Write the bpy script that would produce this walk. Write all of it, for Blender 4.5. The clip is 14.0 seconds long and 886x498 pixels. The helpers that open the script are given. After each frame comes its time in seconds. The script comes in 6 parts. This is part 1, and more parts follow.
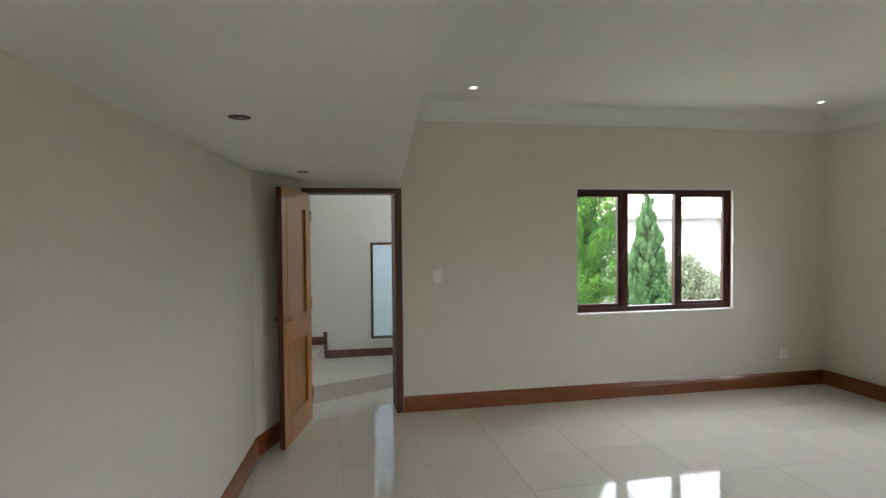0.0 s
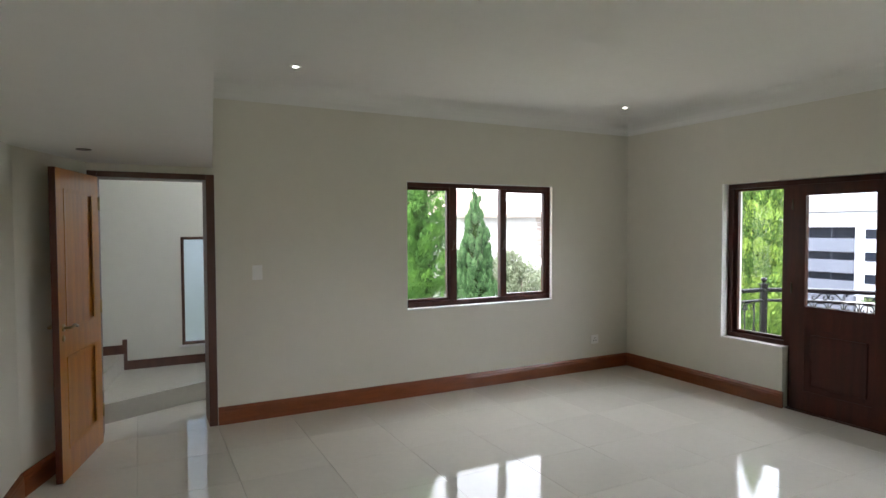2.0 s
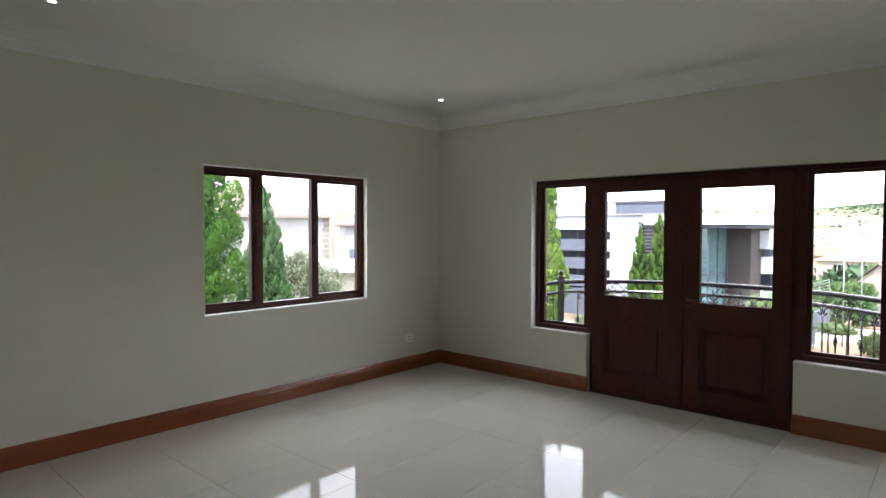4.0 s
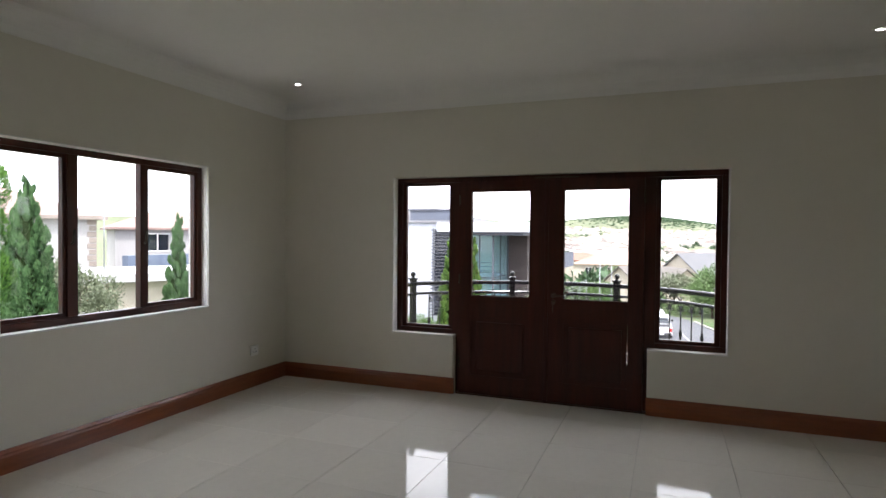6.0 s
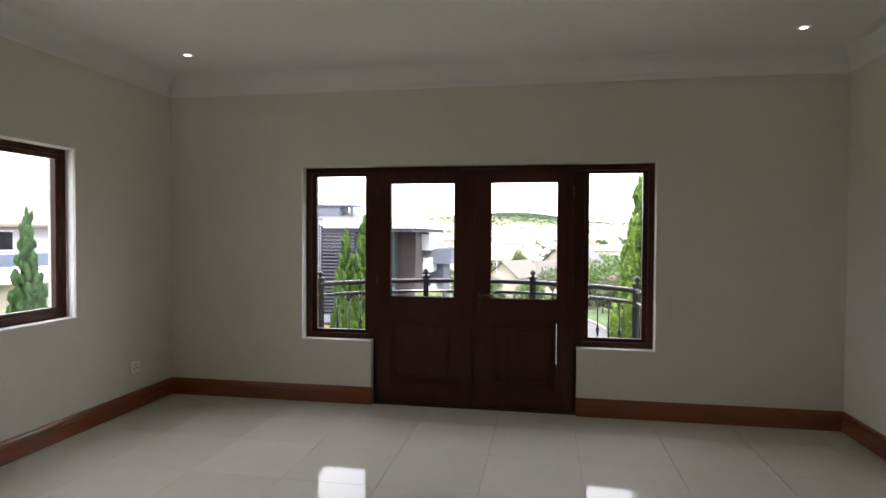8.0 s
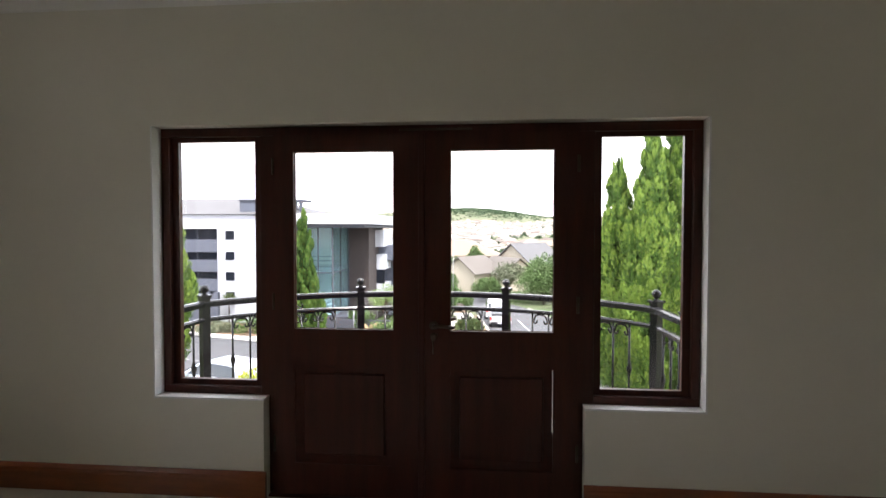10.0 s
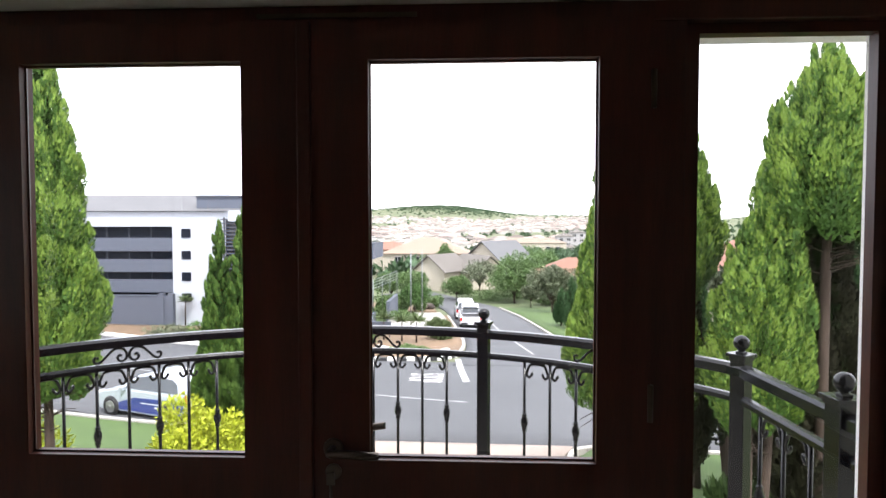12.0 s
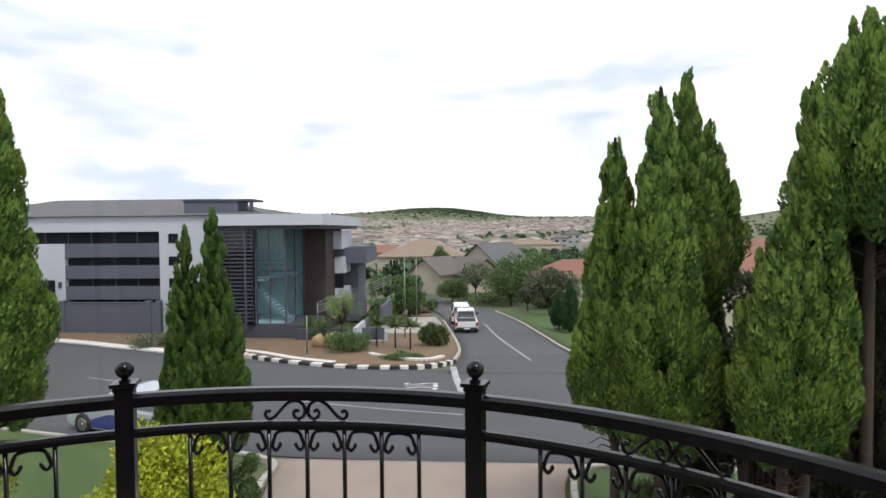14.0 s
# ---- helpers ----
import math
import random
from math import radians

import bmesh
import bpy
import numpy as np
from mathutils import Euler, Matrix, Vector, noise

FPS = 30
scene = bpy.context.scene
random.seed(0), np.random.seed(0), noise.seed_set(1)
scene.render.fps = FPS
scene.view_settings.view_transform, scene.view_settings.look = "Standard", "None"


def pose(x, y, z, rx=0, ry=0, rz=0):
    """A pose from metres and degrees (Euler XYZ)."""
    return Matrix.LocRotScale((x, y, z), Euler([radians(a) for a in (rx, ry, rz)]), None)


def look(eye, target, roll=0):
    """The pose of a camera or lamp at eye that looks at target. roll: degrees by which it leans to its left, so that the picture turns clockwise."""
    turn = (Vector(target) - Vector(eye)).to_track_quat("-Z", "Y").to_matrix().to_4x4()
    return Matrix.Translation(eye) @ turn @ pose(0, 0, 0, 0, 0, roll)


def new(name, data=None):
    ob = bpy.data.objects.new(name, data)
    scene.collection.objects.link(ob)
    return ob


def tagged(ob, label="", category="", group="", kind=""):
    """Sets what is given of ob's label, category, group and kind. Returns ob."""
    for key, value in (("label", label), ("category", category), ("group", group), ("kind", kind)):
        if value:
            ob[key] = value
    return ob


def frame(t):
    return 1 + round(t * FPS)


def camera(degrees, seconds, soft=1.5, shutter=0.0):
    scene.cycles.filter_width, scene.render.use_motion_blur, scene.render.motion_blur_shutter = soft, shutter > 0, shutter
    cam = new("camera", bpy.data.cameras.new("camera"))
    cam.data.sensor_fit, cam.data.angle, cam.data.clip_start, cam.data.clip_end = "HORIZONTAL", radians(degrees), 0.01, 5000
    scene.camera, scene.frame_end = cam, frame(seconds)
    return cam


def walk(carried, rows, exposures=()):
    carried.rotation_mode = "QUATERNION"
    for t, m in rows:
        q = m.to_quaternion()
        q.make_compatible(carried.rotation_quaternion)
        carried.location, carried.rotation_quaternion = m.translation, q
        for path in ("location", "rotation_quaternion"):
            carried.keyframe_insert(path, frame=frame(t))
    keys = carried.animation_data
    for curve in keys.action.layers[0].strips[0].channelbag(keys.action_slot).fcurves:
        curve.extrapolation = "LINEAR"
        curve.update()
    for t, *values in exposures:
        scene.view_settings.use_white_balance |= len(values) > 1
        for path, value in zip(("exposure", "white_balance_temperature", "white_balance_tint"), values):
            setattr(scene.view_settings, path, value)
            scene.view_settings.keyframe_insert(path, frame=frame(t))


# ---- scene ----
cam = camera(74.2, 14.0)
PATH = [
    (0, (-5.294, -5.402, 1.692), (-4.901, -3.442, 1.631), -0.5),
    (0.5, (-5.306, -5.372, 1.64), (-4.806, -3.436, 1.589), -0.6),
    (1, (-5.265, -5.343, 1.623), (-4.644, -3.443, 1.57), -0.5),
    (1.5, (-5.191, -5.287, 1.635), (-4.442, -3.434, 1.571), -0.2),
    (2, (-5.157, -5.178, 1.644), (-4.237, -3.404, 1.573), -0.2),
    (2.5, (-5.148, -5.059, 1.61), (-4.062, -3.381, 1.545), -0.2),
    (3, (-5.168, -4.905, 1.595), (-3.923, -3.341, 1.531), -0.0),
    (3.5, (-5.171, -4.755, 1.582), (-3.778, -3.322, 1.518), 0.2),
    (4, (-5.14, -4.606, 1.564), (-3.643, -3.282, 1.499), 0.1),
    (6.5, (-5.252, -3.67, 1.481), (-3.344, -3.072, 1.443), 0.6),
    (7, (-5.264, -3.557, 1.504), (-3.33, -3.049, 1.462), 0.6),
    (7.5, (-5.176, -3.436, 1.492), (-3.217, -3.036, 1.453), 0.5),
    (8, (-4.894, -3.393, 1.479), (-2.924, -3.051, 1.431), 0.3),
    (10.5, (-2.634, -3.195, 1.501), (-0.642, -3.028, 1.435), 0.1),
    (11, (-2.196, -3.2, 1.523), (-0.203, -3.054, 1.453), 0.2),
    (11.5, (-1.788, -3.18, 1.521), (0.207, -3.059, 1.452), 0.2),
    (12, (-1.372, -3.191, 1.517), (0.625, -3.099, 1.445), 0.0),
    (12.5, (-0.997, -3.236, 1.534), (1.0, -3.15, 1.463), 0.2),
    (13, (-0.655, -3.231, 1.514), (1.342, -3.151, 1.444), -0.5),
    (13.5, (-0.399, -3.223, 1.525), (1.598, -3.144, 1.456), -0.8),
    (14, (-0.232, -3.236, 1.536), (1.766, -3.159, 1.472), -0.5),
]
walk(cam, [(t, look(eye, target, roll)) for t, eye, target, roll in PATH], [(0, 2.56, 6080, 10), (2, 2.45, 6080, 12), (4, 2.0, 6080, 14), (6.5, 1.66, 6200, 15), (7, 1.68, 6250, 15), (8, 1.88, 6300, 15), (10.5, 1.52, 6400, 16), (11, 1.5, 6300, 15), (12, 1.3, 6200, 14), (13, 0.7, 6200, 12), (13.5, 0.27, 6250, 11), (14, -0.22, 6300, 11)])

# ---- world, sun and large lights ----
world = bpy.data.worlds.new("world")
scene.world = world
world.use_nodes = True
wt = world.node_tree
wt.nodes.clear()
w_out = wt.nodes.new("ShaderNodeOutputWorld")
w_bg = wt.nodes.new("ShaderNodeBackground")
w_sky = wt.nodes.new("ShaderNodeTexSky")
w_sky.sky_type = "NISHITA"
w_sky.sun_disc = False
SUN_ELEV, SUN_AZ = 57.0, 240.0       # degrees; azimuth from +y, clockwise seen from above
w_sky.sun_elevation, w_sky.sun_rotation = radians(SUN_ELEV), radians(SUN_AZ)
w_sky.air_density, w_sky.dust_density = 1.0, 0.0
w_co = wt.nodes.new("ShaderNodeTexCoord")
w_map = wt.nodes.new("ShaderNodeMapping")
w_map.inputs["Scale"].default_value = (1.3, 1.3, 4.2)
w_no = wt.nodes.new("ShaderNodeTexNoise")
w_no.inputs["Scale"].default_value, w_no.inputs["Detail"].default_value, w_no.inputs["Roughness"].default_value = 1.6, 7.0, 0.55
w_ra = wt.nodes.new("ShaderNodeValToRGB")
w_ra.color_ramp.elements[0].position, w_ra.color_ramp.elements[1].position = 0.31, 0.46
w_ra.color_ramp.elements[0].color = (0.72, 0.72, 0.72, 1)
w_no2 = wt.nodes.new("ShaderNodeTexNoise")
w_no2.inputs["Scale"].default_value, w_no2.inputs["Detail"].default_value = 2.4, 6.0
w_cl = wt.nodes.new("ShaderNodeMix")
w_cl.data_type = "RGBA"
w_cl.inputs[6].default_value, w_cl.inputs[7].default_value = (9.8, 10.7, 12.0, 1), (15.0, 15.0, 15.0, 1)
w_mix = wt.nodes.new("ShaderNodeMix")
w_mix.data_type = "RGBA"
wt.links.new(w_co.outputs["Generated"], w_map.inputs["Vector"])
wt.links.new(w_map.outputs[0], w_no.inputs["Vector"])
wt.links.new(w_map.outputs[0], w_no2.inputs["Vector"])
wt.links.new(w_no.outputs[0], w_ra.inputs[0])
w_ra2 = wt.nodes.new("ShaderNodeValToRGB")
w_ra2.color_ramp.elements[0].position, w_ra2.color_ramp.elements[1].position = 0.36, 0.49
wt.links.new(w_no2.outputs[0], w_ra2.inputs[0])
wt.links.new(w_ra2.outputs[0], w_cl.inputs[0])
wt.links.new(w_ra.outputs[0], w_mix.inputs[0])
wt.links.new(w_sky.outputs[0], w_mix.inputs[6])
wt.links.new(w_cl.outputs[2], w_mix.inputs[7])
wt.links.new(w_mix.outputs[2], w_bg.inputs[0])
w_bg.inputs[1].default_value = 0.10
wt.links.new(w_bg.outputs[0], w_out.inputs[0])

sun = new("sun", bpy.data.lights.new("sun", "SUN"))
sun.data.energy, sun.data.angle, sun.data.color = 2.2, radians(10), (1.0, 0.96, 0.88)
sun_dir = Vector((math.sin(radians(SUN_AZ)) * math.cos(radians(SUN_ELEV)), math.cos(radians(SUN_AZ)) * math.cos(radians(SUN_ELEV)), math.sin(radians(SUN_ELEV))))
sun.matrix_world = look(sun_dir * 50, (0, 0, 0))

# weak fill lamp added at an invented opening behind the walker
la = new("passage_fill", bpy.data.lights.new("passage_fill", "AREA"))
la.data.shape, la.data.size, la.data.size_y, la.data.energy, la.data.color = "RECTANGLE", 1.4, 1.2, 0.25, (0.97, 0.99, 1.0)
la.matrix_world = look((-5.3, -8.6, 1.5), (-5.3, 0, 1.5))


# ---- building helpers ----
def part(name, bm, material, parent=None, label=""):
    me = bpy.data.meshes.new(name)
    bm.to_mesh(me)
    bm.free()
    ob = new(name, me)
    if material:
        me.materials.append(material)
    if parent:
        ob.parent = parent
    if label:
        ob["label"] = label
    return ob


def thing(name, label, category, loc=(0, 0, 0), rz=0.0, group="", kind=""):
    ob = new(name)
    ob.matrix_basis = pose(*loc, 0, 0, rz)
    return tagged(ob, label, category, group, kind)


def add_box(bm, x0, x1, y0, y1, z0, z1, bevel=0.0):
    x0, x1, y0, y1, z0, z1 = min(x0, x1), max(x0, x1), min(y0, y1), max(y0, y1), min(z0, z1), max(z0, z1)
    r = bmesh.ops.create_cube(bm, size=1.0)
    for v in r["verts"]:
        v.co = Vector(((x0 + x1) / 2 + v.co.x * (x1 - x0), (y0 + y1) / 2 + v.co.y * (y1 - y0), (z0 + z1) / 2 + v.co.z * (z1 - z0)))
    if bevel:
        es = list({e for v in r["verts"] for e in v.link_edges})
        bmesh.ops.bevel(bm, geom=es, offset=bevel, segments=2, affect="EDGES", profile=0.6)
    return bm


def box(x0, x1, y0, y1, z0, z1, bevel=0.0):
    return add_box(bmesh.new(), x0, x1, y0, y1, z0, z1, bevel)


def boxes(rows, bevel=0.0):
    bm = bmesh.new()
    for r in rows:
        add_box(bm, *r, bevel)
    return bm


def prism(outline, z0, z1, bm=None):
    """Outline points (x, y) counter-clockwise, extruded in z."""
    bm = bm or bmesh.new()
    lo = [bm.verts.new((x, y, z0)) for x, y in outline]
    hi = [bm.verts.new((x, y, z1)) for x, y in outline]
    n = len(outline)
    bm.faces.new(lo[::-1])
    bm.faces.new(hi)
    for i in range(n):
        bm.faces.new((lo[i], lo[(i + 1) % n], hi[(i + 1) % n], hi[i]))
    return bm


def sweep(profile, path, closed=False, bm=None):
    """Profile points (offset to the left of travel, z) carried along the plan path (x, y[, z]) with mitred corners."""
    bm = bm or bmesh.new()
    rings = []
    n = len(path)
    for i in range(n):
        p = Vector(path[i][:2])
        z = path[i][2] if len(path[i]) > 2 else 0.0
        a = Vector(path[(i - 1) % n][:2]) if (i > 0 or closed) else None
        b = Vector(path[(i + 1) % n][:2]) if (i < n - 1 or closed) else None
        d1 = (p - a).normalized() if a is not None else None
        d2 = (b - p).normalized() if b is not None else None
        d1 = d1 or d2
        d2 = d2 or d1
        n1, n2 = Vector((-d1.y, d1.x)), Vector((-d2.y, d2.x))
        m = (n1 + n2).normalized()
        m = m / max(0.3, m.dot(n1))
        rings.append([bm.verts.new((p.x + m.x * o, p.y + m.y * o, z + h)) for o, h in profile])
    k = len(profile)
    for i in range(n if closed else n - 1):
        r0, r1 = rings[i], rings[(i + 1) % n]
        for j in range(k):
            bm.faces.new((r0[j], r1[j], r1[(j + 1) % k], r0[(j + 1) % k]))
    if not closed:
        bm.faces.new(rings[0])
        bm.faces.new(rings[-1][::-1])
    bmesh.ops.recalc_face_normals(bm, faces=bm.faces)
    return bm


def tube(points, radius, sides=8, bm=None, taper=None):
    bm = bm or bmesh.new()
    pts = [Vector(p) for p in points]
    rings = []
    up = Vector((0.13, 0.27, 1)).normalized()
    for i, p in enumerate(pts):
        d = (pts[min(i + 1, len(pts) - 1)] - pts[max(i - 1, 0)]).normalized()
        s = d.cross(up)
        if s.length < 1e-3:
            s = d.cross(Vector((1, 0, 0)))
        s.normalize()
        u = s.cross(d)
        r = radius if taper is None else radius + (taper - radius) * i / (len(pts) - 1)
        rings.append([bm.verts.new(p + (s * math.cos(a) + u * math.sin(a)) * r) for a in [2 * math.pi * j / sides for j in range(sides)]])
    for r0, r1 in zip(rings, rings[1:]):
        for j in range(sides):
            f = bm.faces.new((r0[j], r0[(j + 1) % sides], r1[(j + 1) % sides], r1[j]))
            f.smooth = True
    bm.faces.new(rings[0][::-1])
    bm.faces.new(rings[-1])
    return bm


def lathe(profile, sides=20, bm=None, at=(0, 0, 0)):
    """Profile rows (radius, z), turned about z."""
    bm = bm or bmesh.new()
    rings = []
    for r, z in profile:
        if r < 1e-5:
            rings.append([bm.verts.new((at[0], at[1], at[2] + z))])
        else:
            rings.append([bm.verts.new((at[0] + r * math.cos(2 * math.pi * j / sides), at[1] + r * math.sin(2 * math.pi * j / sides), at[2] + z)) for j in range(sides)])
    for a, b in zip(rings, rings[1:]):
        for j in range(sides):
            k = (j + 1) % sides
            if len(a) == 1 and len(b) > 1:
                f = bm.faces.new((a[0], b[j], b[k]))
            elif len(b) == 1 and len(a) > 1:
                f = bm.faces.new((a[j], a[k], b[0]))
            else:
                f = bm.faces.new((a[j], a[k], b[k], b[j]))
            f.smooth = True
    for ring, flip in ((rings[0], True), (rings[-1], False)):
        if len(ring) > 1:
            bm.faces.new(ring[::-1] if flip else ring)
    bmesh.ops.recalc_face_normals(bm, faces=bm.faces)
    return bm


# ---- materials ----
def mat(name, base, rough=0.5, metal=0.0, var=0.1, scale=3.0, bump=0.0, bump_scale=60.0, coat=0.0, coords="Object", stretch=(1, 1, 1), rand=0.0, island=0.0, second=None, spec=0.5, detail=5.0):
    """Two scales of colour variation between base and second (or a darker base), fine relief, and random tone for each object or island."""
    m = bpy.data.materials.new(name)
    m.use_nodes = True
    nt = m.node_tree
    b = nt.nodes["Principled BSDF"]
    b.inputs["Roughness"].default_value, b.inputs["Metallic"].default_value = rough, metal
    b.inputs["Coat Weight"].default_value = coat
    b.inputs["Coat Roughness"].default_value = 0.08
    b.inputs["Specular IOR Level"].default_value = spec
    co = nt.nodes.new("ShaderNodeTexCoord")
    mp = nt.nodes.new("ShaderNodeMapping")
    mp.inputs["Scale"].default_value = stretch
    nt.links.new(co.outputs[coords], mp.inputs["Vector"])
    n1 = nt.nodes.new("ShaderNodeTexNoise")
    n1.inputs["Scale"].default_value, n1.inputs["Detail"].default_value = scale, detail
    n2 = nt.nodes.new("ShaderNodeTexNoise")
    n2.inputs["Scale"].default_value, n2.inputs["Detail"].default_value = scale * 11, 3.0
    for n in (n1, n2):
        nt.links.new(mp.outputs[0], n.inputs["Vector"])
    avg = nt.nodes.new("ShaderNodeMix")
    avg.inputs[0].default_value = 0.35
    nt.links.new(n1.outputs[0], avg.inputs[2])
    nt.links.new(n2.outputs[0], avg.inputs[3])
    rng = nt.nodes.new("ShaderNodeMapRange")
    rng.inputs[1].default_value, rng.inputs[2].default_value = 0.32, 0.68
    nt.links.new(avg.outputs[0], rng.inputs[0])
    mix = nt.nodes.new("ShaderNodeMix")
    mix.data_type = "RGBA"
    dark = second or tuple(c * (1 - var) for c in base)
    mix.inputs[6].default_value, mix.inputs[7].default_value = (*dark, 1), (*base, 1)
    nt.links.new(rng.outputs[0], mix.inputs[0])
    last = mix.outputs[2]
    for amount, node, out in ((rand, "ShaderNodeObjectInfo", "Random"), (island, "ShaderNodeNewGeometry", "Random Per Island")):
        if amount:
            src = nt.nodes.new(node)
            r2 = nt.nodes.new("ShaderNodeMapRange")
            r2.inputs[3].default_value, r2.inputs[4].default_value = 1 - amount, 1 + amount
            nt.links.new(src.outputs[out], r2.inputs[0])
            hs = nt.nodes.new("ShaderNodeHueSaturation")
            nt.links.new(r2.outputs[0], hs.inputs["Value"])
            nt.links.new(last, hs.inputs["Color"])
            last = hs.outputs[0]
    nt.links.new(last, b.inputs["Base Color"])
    if bump:
        n3 = nt.nodes.new("ShaderNodeTexNoise")
        n3.inputs["Scale"].default_value, n3.inputs["Detail"].default_value = bump_scale, 4.0
        nt.links.new(mp.outputs[0], n3.inputs["Vector"])
        bp = nt.nodes.new("ShaderNodeBump")
        bp.inputs["Strength"].default_value, bp.inputs["Distance"].default_value = min(1.0, bump), 0.01
        nt.links.new(n3.outputs[0], bp.inputs["Height"])
        nt.links.new(bp.outputs[0], b.inputs["Normal"])
    return m


def leaf_mat(name, base, second, island=0.28):
    m = mat(name, base, rough=0.6, scale=1.3, second=second, island=island, spec=0.25)
    b = m.node_tree.nodes["Principled BSDF"]
    b.inputs["Subsurface Weight"].default_value = 0.0
    return m


def glass_mat(name, tint=(1, 1, 1), rough=0.0):
    m = bpy.data.materials.new(name)
    m.use_nodes = True
    nt = m.node_tree
    nt.nodes.clear()
    out = nt.nodes.new("ShaderNodeOutputMaterial")
    tr = nt.nodes.new("ShaderNodeBsdfTransparent")
    tr.inputs[0].default_value = (*tint, 1)
    gl = nt.nodes.new("ShaderNodeBsdfGlossy")
    gl.inputs["Roughness"].default_value = rough
    lw_ = nt.nodes.new("ShaderNodeLayerWeight")
    lw_.inputs[0].default_value = 0.5
    pw = nt.nodes.new("ShaderNodeMath")
    pw.operation = "POWER"
    pw.inputs[1].default_value = 4.0
    fr = nt.nodes.new("ShaderNodeMapRange")
    fr.inputs[3].default_value, fr.inputs[4].default_value = 0.025, 0.8
    nt.links.new(lw_.outputs["Facing"], pw.inputs[0])
    nt.links.new(pw.outputs[0], fr.inputs[0])
    mx = nt.nodes.new("ShaderNodeMixShader")
    nt.links.new(fr.outputs[0], mx.inputs[0])
    nt.links.new(tr.outputs[0], mx.inputs[1])
    nt.links.new(gl.outputs[0], mx.inputs[2])
    nt.links.new(mx.outputs[0], out.inputs[0])
    return m


def emit_mat(name, color, strength):
    m = bpy.data.materials.new(name)
    m.use_nodes = True
    b = m.node_tree.nodes["Principled BSDF"]
    b.inputs["Emission Color"].default_value, b.inputs["Emission Strength"].default_value = (*color, 1), strength
    return m


M_WALL = mat("wall_paint", (0.745, 0.715, 0.628), rough=0.72, var=0.05, scale=0.7, bump=0.05, bump_scale=120, coords="Object")
M_HALL = mat("hall_wall_paint", (0.73, 0.725, 0.67), rough=0.72, var=0.06, scale=0.8, bump=0.05, bump_scale=120)
M_CEIL = mat("ceiling_paint", (0.85, 0.84, 0.81), rough=0.85, var=0.04, scale=0.6, bump=0.03, bump_scale=90)
M_REVEAL = mat("reveal_paint", (0.80, 0.79, 0.78), rough=0.55, var=0.05, scale=4, bump=0.03)
M_TILE = mat("polished_porcelain", (0.755, 0.722, 0.642), rough=0.055, var=0.07, scale=1.8, rand=0.03, bump=0.004, bump_scale=9, spec=0.42)
M_GROUT = mat("grout", (0.66, 0.63, 0.565), rough=0.9, var=0.2, scale=8)
M_BASE = mat("stained_skirting_wood", (0.27, 0.076, 0.021), rough=0.30, second=(0.18, 0.048, 0.014), scale=1.6, stretch=(2, 2, 18), coat=0.35, bump=0.03, bump_scale=30)
M_DARKWOOD = mat("dark_mahogany", (0.074, 0.018, 0.009), rough=0.38, second=(0.034, 0.009, 0.0055), scale=1.4, stretch=(14, 14, 1.2), spec=0.3, coat=0.04, bump=0.04, bump_scale=25)
M_DOORWOOD = mat("varnished_meranti", (0.56, 0.215, 0.012), rough=0.28, second=(0.37, 0.13, 0.008), scale=1.1, stretch=(16, 16, 1.0), coat=0.25, bump=0.03, bump_scale=25)
M_BRONZE = mat("dark_bronze", (0.10, 0.08, 0.06), rough=0.42, metal=0.9, var=0.2, scale=20)
M_FRAME = mat("red_brown_frame_wood", (0.10, 0.030, 0.013), rough=0.42, second=(0.06, 0.018, 0.008), scale=1.4, stretch=(14, 14, 1.2), coat=0.05, bump=0.04, bump_scale=25)
M_DOOREDGE = mat("door_edge_wood", (0.10, 0.024, 0.010), rough=0.35, var=0.3, scale=1.5, stretch=(14, 14, 1), coat=0.3)
M_BRASS = mat("aged_brass", (0.45, 0.33, 0.16), rough=0.3, metal=1.0, var=0.3, scale=20)
M_STEEL = mat("satin_steel", (0.12, 0.10, 0.085), rough=0.34, metal=1.0, var=0.2, scale=20)
M_PLASTIC = mat("white_plastic", (0.88, 0.87, 0.84), rough=0.35, var=0.04, scale=6)
M_PLASTIC_DK = mat("socket_slot", (0.05, 0.05, 0.05), rough=0.6)
M_GLASS = glass_mat("window_glass")
M_LAMP = emit_mat("downlight_bulb", (1.0, 0.93, 0.8), 14.0)
M_LAMPOFF = mat("unlit_bulb", (0.30, 0.29, 0.27), rough=0.3, var=0.2, scale=30)
M_IRON = mat("black_painted_iron", (0.006, 0.006, 0.008), rough=0.20, var=0.3, scale=14, bump=0.03, bump_scale=80, spec=0.36)

# ---- room ----
TOP, CEIL, LOW = 2.72, 2.89, 2.15      # wall top under the cove, ceiling, lowered ceiling of the passage
def left_x(y):
    """The slightly skewed passage wall."""
    return -5.757 + 0.085 * y


def edge_x(y):
    """Edge of the lowered ceiling."""
    return -4.612 + 0.102 * y


# wall with the three-light window and the passage door (thickness 0 .. 0.28)
WT = 0.28
bm = boxes([(-6.6, -5.44, 0, WT, 0, 3.1), (-5.44, -4.60, 0, WT, 2.09, 3.1), (-4.60, -2.94, 0, WT, 0, 3.1), (-2.94, -0.96, 0, WT, 2.125, 3.1), (-2.94, -0.96, 0, WT, 0, 0.82), (-0.96, 0.26, 0, WT, 0, 3.1), (-2.94, -0.96, 0, 0.02, 2.095, 2.125), (-2.94, -0.96, 0, 0.02, 0.82, 0.855), (-2.94, -2.865, 0, 0.02, 0.855, 2.095), (-1.115, -0.96, 0, 0.02, 0.855, 2.095)])
